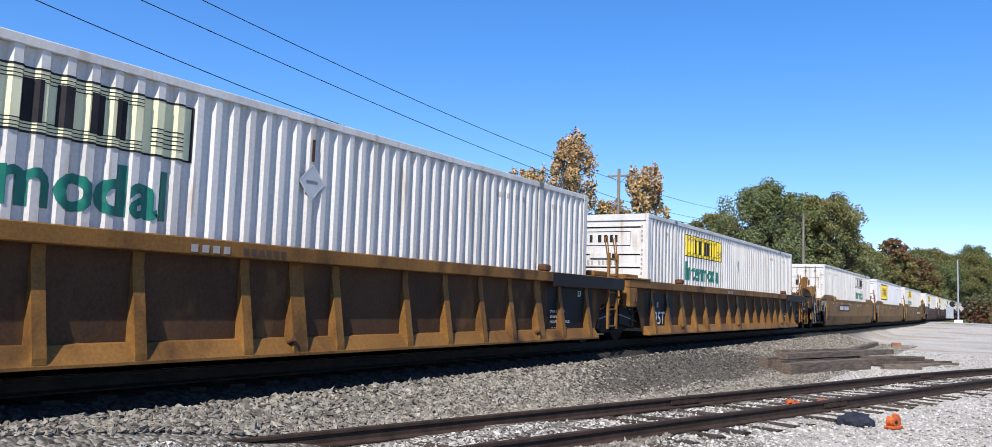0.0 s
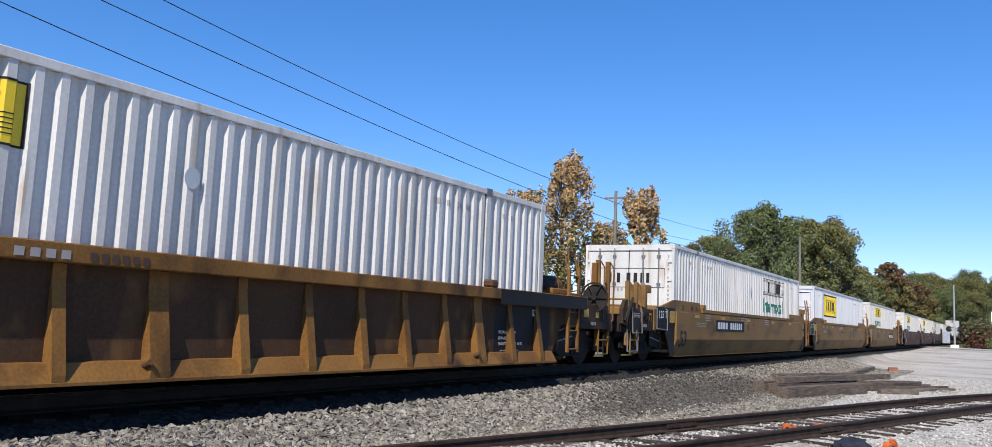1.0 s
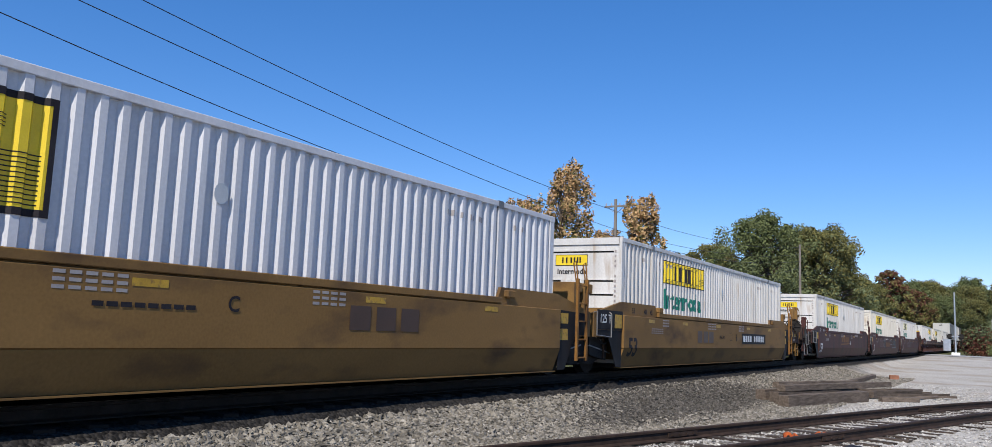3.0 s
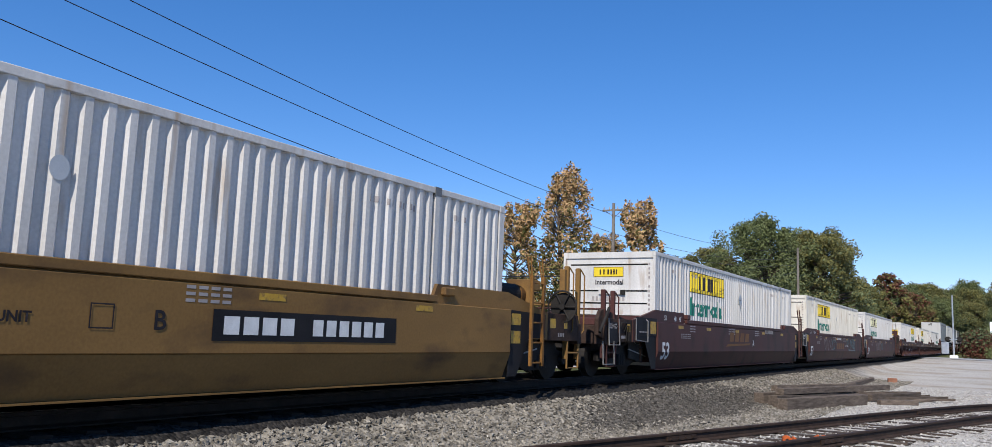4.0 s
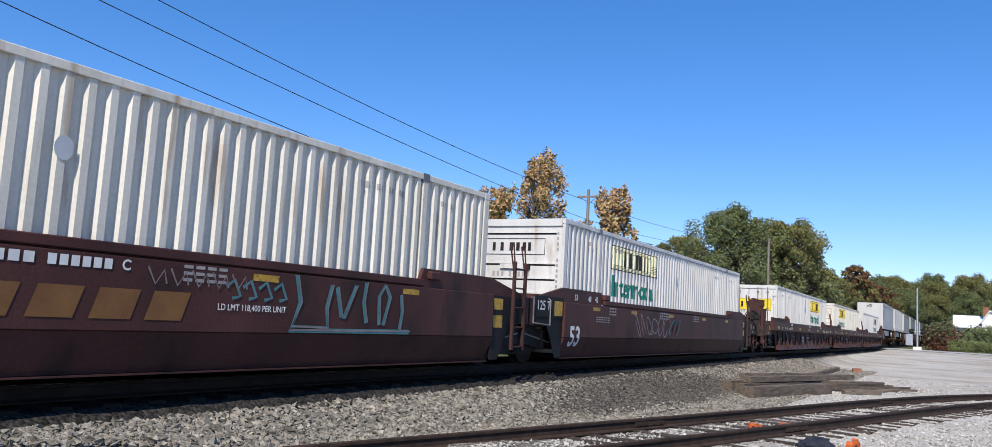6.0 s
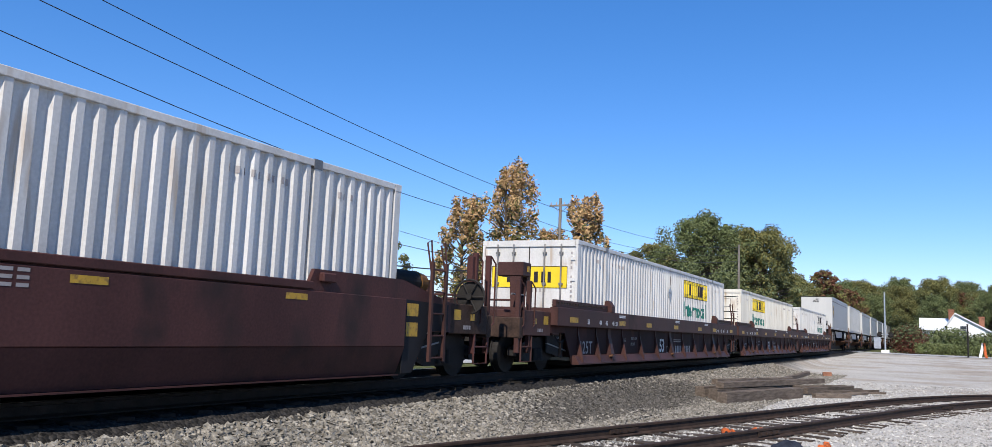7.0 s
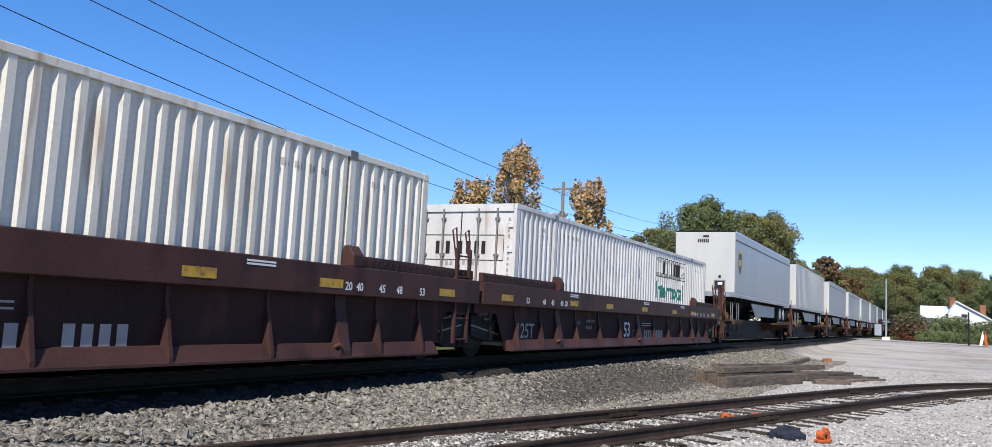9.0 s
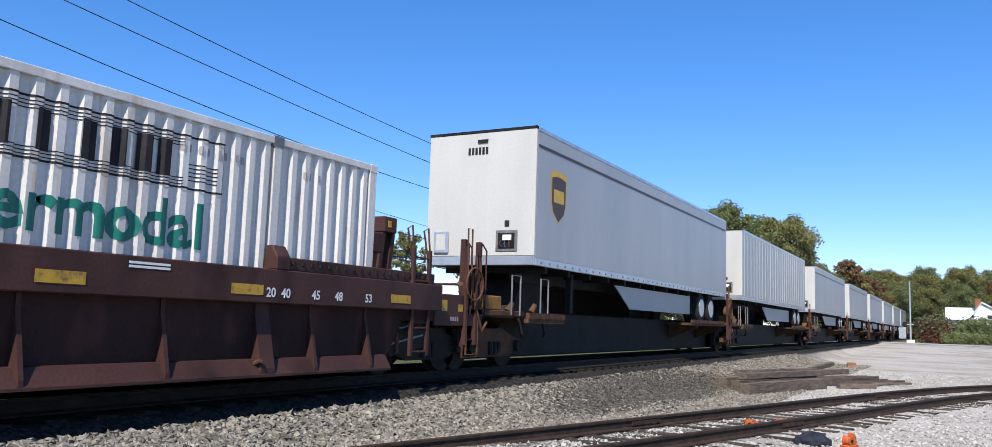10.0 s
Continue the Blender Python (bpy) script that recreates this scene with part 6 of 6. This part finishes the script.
def gable_house(name, label, x0, x1, y0, y1, zb, eave, ridge, roof, wall, along_y=True):
    """A house with a gable roof; the ridge runs along y or x."""
    h = thing(name, label, "house")
    body = part("wall", box(bmesh.new(), x0, x1, y0, y1, zb, eave), M[wall], h)
    if along_y:
        xm = (x0 + x1) / 2
        part("gable", prism(bmesh.new(), [(x0, eave + 0.002), (x1, eave + 0.002), (xm, ridge - 0.16)], y0 + 0.01, y1 - 0.01), M[wall], h)
        for s, xe in ((-1, x0), (1, x1)):
            o = s * 0.45
            dz = (ridge - eave) / (x1 - x0) * 2 * 0.45
            sl = part("roof", prism(bmesh.new(), [(xm, ridge - 0.14), (xe + o, eave - dz), (xe + o, eave - dz + 0.14), (xm, ridge)], y0 - 0.4, y1 + 0.4), M[roof], h)
            part("barge_board", prism(bmesh.new(), [(xm, ridge - 0.26), (xe + o, eave - dz - 0.12), (xe + o, eave - dz + 0.16), (xm, ridge + 0.02)], y0 - 0.46, y0 - 0.405), M["trim"], sl, "white barge board")
    else:
        ym = (y0 + y1) / 2
        part("gable", prism(bmesh.new(), [(y0, eave + 0.002), (y1, eave + 0.002), (ym, ridge - 0.16)], x0 + 0.01, x1 - 0.01, "x"), M[wall], h)
        for s, ye in ((-1, y0), (1, y1)):
            part("roof", prism(bmesh.new(), [(ym, ridge - 0.14), (ye + s * 0.45, eave - 0.3), (ye + s * 0.45, eave - 0.16), (ym, ridge)], x0 - 0.4, x1 + 0.4, "x"), M[roof], h)
    return h, body


def window(parent, x, y, z, w, h, facing):
    """A window with frame, sill and pane on a wall that faces -y or +x."""
    if facing == "-y":
        f = part("window", box(bmesh.new(), x - w / 2 - 0.08, x + w / 2 + 0.08, y - 0.06, y - 0.004, z - 0.08, z + h + 0.08), M["trim"], parent)
        part("pane", box(bmesh.new(), x - w / 2, x + w / 2, y - 0.07, y - 0.062, z, z + h), M["glass"], f)
        part("glazing_bar", box(bmesh.new(), x - w / 2, x + w / 2, y - 0.08, y - 0.071, z + h / 2 - 0.03, z + h / 2 + 0.03), M["trim"], f)
    else:
        f = part("window", box(bmesh.new(), x + 0.004, x + 0.06, y - w / 2 - 0.08, y + w / 2 + 0.08, z - 0.08, z + h + 0.08), M["trim"], parent)
        part("pane", box(bmesh.new(), x + 0.062, x + 0.07, y - w / 2, y + w / 2, z, z + h), M["glass"], f)
        part("glazing_bar", box(bmesh.new(), x + 0.071, x + 0.08, y - w / 2, y + w / 2, z + h / 2 - 0.03, z + h / 2 + 0.03), M["trim"], f)


house, body = gable_house("house", "low house with a dark shingle roof and brick chimney", -38.0, -32.0, 27.6, 37.0, 0.3, 3.0, 5.0, "shingle", "siding")
chimney(house, -33.6, 25.5, 3.0, 5.80, 0.66)
porch, pw = gable_house("porch", "steep narrow gabled porch with white barge boards", -34.3, -32.1, 25.9, 27.5, 0.3, 2.6, 4.95, "shingle", "shingle")
for y in (29.6, 32.4, 35.2):
    window(body, -32.0, y, 1.3, 1.0, 1.3, "+x")

farm = thing("house", "white-roofed house with brick chimneys behind a hedge", "house")
part("wall", box(bmesh.new(), -0.6, 3.2, 161.0, 167.0, 0.5, 4.6), M["siding"], farm)
part("roof", prism(bmesh.new(), [(160.4, 4.5), (164.0, 6.5), (167.6, 4.5), (167.6, 4.34), (164.0, 6.3), (160.4, 4.34)], -1.0, 3.6, "x"), M["white_roof"], farm, "low white metal roof")
gw = part("wall", prism(bmesh.new(), [(3.2, 0.5), (9.6, 0.5), (9.6, 4.3), (4.4, 7.2), (3.2, 5.4)], 160.4, 168.0), M["trim"], farm)
part("roof", prism(bmesh.new(), [(4.4, 7.22), (10.1, 4.04), (10.1, 4.22), (4.4, 7.42)], 160.0, 168.4), M["white_roof"], farm, "long white metal roof slope")
part("roof", prism(bmesh.new(), [(4.4, 7.22), (2.8, 4.8), (2.7, 4.9), (4.4, 7.42)], 160.0, 168.4), M["white_roof"], farm)
chimney(farm, 3.9, 162.4, 5.4, 8.0, 0.8)
chimney(farm, 8.4, 162.5, 4.6, 6.9, 0.8)
window(gw, 5.6, 160.4, 3.9, 0.9, 1.3, "-y")
window(gw, 7.6, 160.4, 2.0, 0.9, 1.3, "-y")


# ---- hedge, shrubs, crossing ----
def shrub(name, label, x0, x1, y, depth, h, mats, seed, leaves, leaf=0.16, category="shrub", even=False):
    rnd = np.random.default_rng(seed)
    t = thing(name, label, category)
    zg = float(height((x0 + x1) / 2, y))
    t.matrix_basis = pose((x0 + x1) / 2, y, zg)
    w = (x1 - x0) / 2
    n = max(8, int(w * 5))
    clumps = []
    for k in range(n):
        u = -w + 2 * w * (k + 0.5) / n
        for f in (0.3, 0.62):
            hh = h if even else h * (0.65 + 0.35 * math.cos(u / w * 1.3))
            clumps.append((u, rnd.normal() * depth * 0.15, hh * f + rnd.normal() * 0.06, hh * 0.34))
    bm = bmesh.new()
    for k in range(0, n, 2):
        tube(bm, (clumps[2 * k][0], 0, -0.1), (clumps[2 * k][0] + 0.1, 0, h * 0.6), 0.05, 0.02, 6)
    part("stem", bm, M["bark"], t)
    c = new("foliage", leaf_mesh("foliage", clumps, leaves, leaf, mats, rnd, 0.6))
    c.parent = t
    return t


shrub("hedge", "clipped green hedge along the road", -1.0, 13.5, 119.0, 1.6, 1.6, [M["leaf_green"], M["leaf_green"]], 41, 9000, 0.12, "hedge", True)
shrub("shrub", "tall green shrub before the house", 0.4, 5.5, 137.0, 2.0, 4.2, [M["leaf_dark"], M["leaf_green"]], 42, 5000, 0.18)
shrub("shrub", "tall green shrub before the house", 5.0, 11.5, 140.0, 2.0, 3.6, [M["leaf_dark"], M["leaf_green"]], 43, 5000, 0.18)
shrub("shrub", "reddish-brown shrub beside the crossing", -3.2, -0.6, 121.0, 2.0, 4.2, [M["leaf_red"], M["leaf_dark"]], 44, 4000, 0.16)
shrub("shrub", "orange autumn shrub beside the road", 10.0, 13.0, 126.0, 2.0, 5.4, [M["leaf_olive"], M["leaf_orange"]], 45, 4000, 0.18)

bm = bmesh.new()
xs = [-40, -20, -12, -10.5] + [-10 + k for k in range(0, 31)] + [25, 40, 80]
cols = [[bm.verts.new((x, y, max(float(height(x, y)), 0.55) + 0.05)) for y in (105.0, 116.0)] for x in xs]
for p, q in zip(cols, cols[1:]):
    bm.faces.new((p[0], q[0], q[1], p[1]))
tagged(new("crossing_road", mesh_of("crossing_road", bm, M["road"])), "pale concrete road over the level crossing", "road", kind="structure")

mast = thing("signal_mast", "tall pale grey crossing mast with a white box at its foot", "mast")
mast.matrix_basis = pose(-4.55, 115.0, 0.6)
part("mast_shaft", tube(bmesh.new(), (0, 0, 0), (0, 0, 7.6), 0.11, 0.08), M["aluminium"], mast)
part("mast_foot", box(bmesh.new(), -0.45, 0.45, -0.45, 0.45, 0, 0.35), M["trim"], mast, "white concrete foot", bevel=0.03)
part("signal_arm", box(bmesh.new(), -0.7, 0.7, -0.06, 0.06, 2.2, 2.32), M["aluminium"], mast)
for x in (-0.6, 0.6):
    lamp = part("signal_lamp", tube(bmesh.new(), (x, -0.2, 2.25), (x, 0.1, 2.25), 0.2, sides=16), M["black"], mast)
    part("signal_board", tube(bmesh.new(), (x, 0.101, 2.25), (x, 0.12, 2.25), 0.34, sides=18), M["black"], lamp)
part("cabinet", box(bmesh.new(), -1.3, -0.5, -0.3, 0.3, 0.5, 1.9), M["aluminium"], mast, bevel=0.03)
for x, y in ((4.1, 106.0), (7.4, 103.0)):
    ob = thing("post", "dark metal post at the edge of the lot", "post", "posts at the lot's edge")
    ob.matrix_basis = pose(x, y, float(height(x, y)))
    part("post_shaft", tube(bmesh.new(), (0, 0, -0.1), (0, 0, 3.6), 0.09), M["black"], ob)
    part("post_cap", tube(bmesh.new(), (0, 0, 3.6), (0, 0, 3.68), 0.11), M["black"], ob)
for k, (x, turn) in enumerate(((5.3, 12), (5.9, -8))):
    ob = new("barricade_board", mesh_of("barricade_board", box(bmesh.new(), -0.14, 0.14, -0.04, 0.04, 0, 1.7), M["orange" if k else "trim"], bevel=0.01))
    ob.matrix_basis = pose(x, 107.5, float(height(x, 107.5)), 0, turn, 0)
    tagged(ob, "leaning orange board beside the road" if k else "leaning white board beside the road", "board")


# ---- timber pile, fittings ----
def lay(a, b, w, h, z0, z1, label="weathered dark timber lying in a heap"):
    """A squared timber from a to b on plan, its ends at heights z0 and z1."""
    a, b = Vector((*a, z0)), Vector((*b, z1))
    d = b - a
    L = d.length
    bm = box(bmesh.new(), 0, L, -w / 2, w / 2, 0, h)
    bmesh.ops.subdivide_edges(bm, edges=[e for e in bm.edges if abs((e.verts[0].co - e.verts[1].co).x) > L * 0.5], cuts=6)
    rnd = random.Random(int(a.x * 100))
    for v in bm.verts:
        v.co += Vector((rnd.uniform(-0.02, 0.02), rnd.uniform(-0.012, 0.012), rnd.uniform(-0.012, 0.012)))
    ob = new("timber", mesh_of("timber", bm, M["timber"], bevel=0.008))
    ob.matrix_basis = Matrix.Translation(a) @ d.to_track_quat("X", "Z").to_matrix().to_4x4()
    return tagged(ob, label, "timber", "timber pile")


lay((-4.64, 21.6), (-3.38, 26.2), 0.30, 0.30, 0.02, 0.02)
lay((-5.05, 22.4), (-3.85, 27.0), 0.28, 0.30, 0.03, 0.03)
lay((-5.5, 22.9), (-4.25, 27.6), 0.28, 0.32, 0.04, 0.04)
lay((-4.95, 22.8), (-3.1, 29.4), 0.24, 0.16, 0.345, 0.34)
lay((-5.35, 24.0), (-3.9, 28.2), 0.20, 0.16, 0.37, 0.37)
lay((-4.3, 26.9), (-3.75, 31.5), 0.15, 0.13, 0.30, 0.50)
lay((-3.1, 28.4), (-1.5, 30.9), 0.16, 0.12, 0.04, 0.05)
lay((-3.4, 27.6), (-2.3, 30.6), 0.22, 0.20, 0.05, 0.05)
lay((-3.0, 26.6), (-2.1, 27.6), 0.20, 0.14, 0.03, 0.03)
lay((-4.0, 29.5), (-2.6, 32.0), 0.22, 0.18, 0.03, 0.03)
for ax, ay, bx, by, w in ((-3.7, 27.2, -2.9, 28.9, 0.10), (-2.9, 29.2, -1.2, 30.2, 0.08), (-3.5, 30.4, -2.0, 31.6, 0.09), (-4.6, 28.6, -3.4, 30.6, 0.12), (-2.4, 28.2, -1.7, 29.6, 0.07),
                          (-4.9, 29.4, -4.1, 31.8, 0.14), (-3.9, 31.4, -2.4, 33.2, 0.10)):
    lay((ax, ay), (bx, by), w, w * 0.8, float(height(ax, ay)) + 0.02, float(height(bx, by)) + 0.05, "weathered plank scrap lying beside the heap")
ob = new("brick_block", mesh_of("brick_block", box(bmesh.new(), -0.20, 0.20, -0.12, 0.12, 0, 0.22), M["brick"], bevel=0.02))
ob.matrix_basis = pose(-4.3, 43.5, float(height(-4.3, 43.5)), 0, 0, 14)
tagged(ob, "reddish masonry block lying on the gravel", "block")


def fitting(x, y, turn, upright):
    """An orange iron track fitting: foot plate, lug, arm and pin."""
    f = thing("track_fitting", "orange painted iron track fitting lying on the gravel", "track fitting", "orange track fittings")
    f.matrix_basis = pose(x, y, float(height(x, y)) + 0.01, 0, 0, turn) @ Matrix.Diagonal((0.82, 0.82, 0.82, 1))
    part("foot_plate", box(bmesh.new(), -0.16, 0.16, -0.10, 0.10, 0, 0.05), M["orange"], f, bevel=0.012)
    bm = bmesh.new()
    tube(bm, (-0.06, -0.07, 0.12), (-0.06, 0.07, 0.12), 0.085, sides=18)
    part("lug", bm, M["orange"], f)
    part("arm", prism(bmesh.new(), [(-0.02, 0.05), (0.20, 0.05), (0.16, 0.13 + upright), (0.06, 0.20 + upright)], -0.05, 0.05), M["orange"], f, bevel=0.012)
    part("pin", tube(bmesh.new(), (-0.06, -0.09, 0.12), (-0.06, 0.09, 0.12), 0.03), M["black"], f)


fitting(-2.95, 14.3, 20, 0.0)
fitting(-2.55, 14.8, 200, 0.02)
fitting(-1.36, 13.3, 70, 0.06)
bm = bmesh.new()
bmesh.ops.create_icosphere(bm, subdivisions=3, radius=1)
for v in bm.verts:
    k = 1 + 0.25 * noise.noise(v.co * 2.2)
    v.co = Vector((v.co.x * 0.27 * k, v.co.y * 0.18 * k, max(-0.02, v.co.z * 0.17 * k)))
M["cloth"] = material("dark_blue_cloth", (0.012, 0.014, 0.022), (0.035, 0.04, 0.055), 0.85, scale=8, bump=0.3)
ob = new("cloth", mesh_of("cloth", bm, M["cloth"]))
ob.matrix_basis = pose(-1.86, 13.3, float(height(-1.86, 13.3)) + 0.02, 0, 0, 30)
tagged(ob, "crumpled dark blue cloth bundle on the gravel", "cloth")

# ---- sleepers and ballast stones ----
tie_bm = box(bmesh.new(), -1.3, 1.3, -0.115, 0.115, -0.16, 0.0)
bmesh.ops.subdivide_edges(tie_bm, edges=[e for e in tie_bm.edges if abs((e.verts[0].co - e.verts[1].co).x) > 1], cuts=5)
rnd = random.Random(4)
for v in tie_bm.verts:
    v.co += Vector((rnd.uniform(-0.04, 0.04), rnd.uniform(-0.015, 0.015), rnd.uniform(-0.012, 0.008)))
tie_mesh = mesh_of("sleeper", tie_bm, M["tie"])
y = 2.0
while y < 36:
    a, b = siding_smooth(y - 0.5), siding_smooth(y + 0.5)
    o = new("sleeper", tie_mesh)
    o.parent = siding
    up = 0.55 * float(smooth(4, -8, y))
    o.matrix_local = pose(siding_smooth(y) + rnd.uniform(-0.06, 0.06), y, SID_Z + 0.022 + up - 0.03 * float(smooth(24, 34, y)) + rnd.uniform(-0.02, 0.01), 0, 0, -math.degrees(math.atan2(b - a, 1.0)) + rnd.uniform(-3, 3))
    y += 0.56
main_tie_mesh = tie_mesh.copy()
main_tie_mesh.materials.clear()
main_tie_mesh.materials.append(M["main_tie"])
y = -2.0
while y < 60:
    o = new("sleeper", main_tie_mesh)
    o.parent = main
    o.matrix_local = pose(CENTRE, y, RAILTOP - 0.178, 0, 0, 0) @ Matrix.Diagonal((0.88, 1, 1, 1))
    y += 0.54

M["stone"] = material("crushed_granite", (0.090, 0.079, 0.063), (0.30, 0.272, 0.226), 0.9, scale=9, grain=60, bump=0.2, island=0.45)
M["fine_stone"] = material("pale_crushed_stone", (0.26, 0.245, 0.22), (0.50, 0.475, 0.43), 0.9, scale=9, grain=60, bump=0.2, island=0.4)


def stones(name, label, spots, seed, smin, smax, mat="stone"):
    """Loose angular stones, one joined mesh."""
    r = np.random.default_rng(seed)
    n = len(spots)
    base = np.array([(1, 0, 0), (0, 1, 0), (-1, 0, 0), (0, -1, 0), (0, 0, 1), (0, 0, -1)], float)
    tris = np.array([(0, 1, 4), (1, 2, 4), (2, 3, 4), (3, 0, 4), (1, 0, 5), (2, 1, 5), (3, 2, 5), (0, 3, 5)])
    v = base[None] + r.normal(scale=0.28, size=(n, 6, 3))
    size = smin + (smax - smin) * r.random(n) ** 1.5
    v = v * size[:, None, None] * (np.array([1, 1, 0.62]) * (0.7 + 0.6 * r.random((n, 1, 3))))
    ang = r.random(n) * math.tau
    c, s = np.cos(ang)[:, None], np.sin(ang)[:, None]
    tilt = r.normal(scale=0.5, size=(n, 1))
    z = v[..., 2] * np.cos(tilt) + v[..., 0] * np.sin(tilt)
    x0 = v[..., 0] * np.cos(tilt) - v[..., 2] * np.sin(tilt)
    v = np.stack([x0 * c - v[..., 1] * s, x0 * s + v[..., 1] * c, z], -1)
    v = v + spots[:, None, :]
    me = bpy.data.meshes.new(name)
    me.from_pydata(v.reshape(-1, 3).tolist(), [], (tris[None] + 6 * np.arange(n)[:, None, None]).reshape(-1, 3).tolist())
    me.materials.append(M[mat])
    tagged(new(name, me), label, "ballast", kind="stuff")


rng = np.random.default_rng(9)


def scatter(n, xa, xb, ya, yb, lift, cinders=False, coarse=True):
    """Places on the ground, denser near the viewer."""
    y = ya * (yb / ya) ** rng.random(n)
    x = rng.uniform(xa, xb, n)
    off = np.abs(x - siding_x(y))
    keep = np.abs(off - 0.7525) > 0.11
    if coarse:
        keep &= off > 0.8
    # the dark cinder patch has stones of its own
    inside = ((x + 6.2) / 1.0) ** 2 + ((y - 20.0) / 6.0) ** 2 < 1.0 + 0.35 * rng.normal(size=n)
    keep &= inside if cinders else ~inside
    x, y = x[keep], y[keep]
    return np.stack([x, y, height(x, y) + lift], 1)


stones("ballast", "crushed grey granite ballast beside the main track", scatter(85000, -7.22, -3.6, 2.6, 46.0, 0.014), 1, 0.026, 0.056)
M["cinder"] = material("dark_cinder_stone", (0.034, 0.031, 0.027), (0.135, 0.122, 0.105), 0.9, scale=9, grain=60, bump=0.2, island=0.5)
stones("cinders", "dark cinder stones spilled beside the track", scatter(60000, -7.22, -4.6, 11.0, 33.0, 0.014, True), 5, 0.020, 0.050, "cinder")
stones("gravel", "loose grey gravel between the siding rails", scatter(100000, -6.6, 4.5, 3.0, 40.0, 0.004, coarse=False), 2, 0.012, 0.034, "fine_stone")



def motions():
    for ob, Y0 in MOVING:
        walk(ob, [(0.0, pose(CENTRE, Y0, RAILTOP)), (10.0, pose(CENTRE, Y0 - SPEED * 10.0, RAILTOP))])


motions()
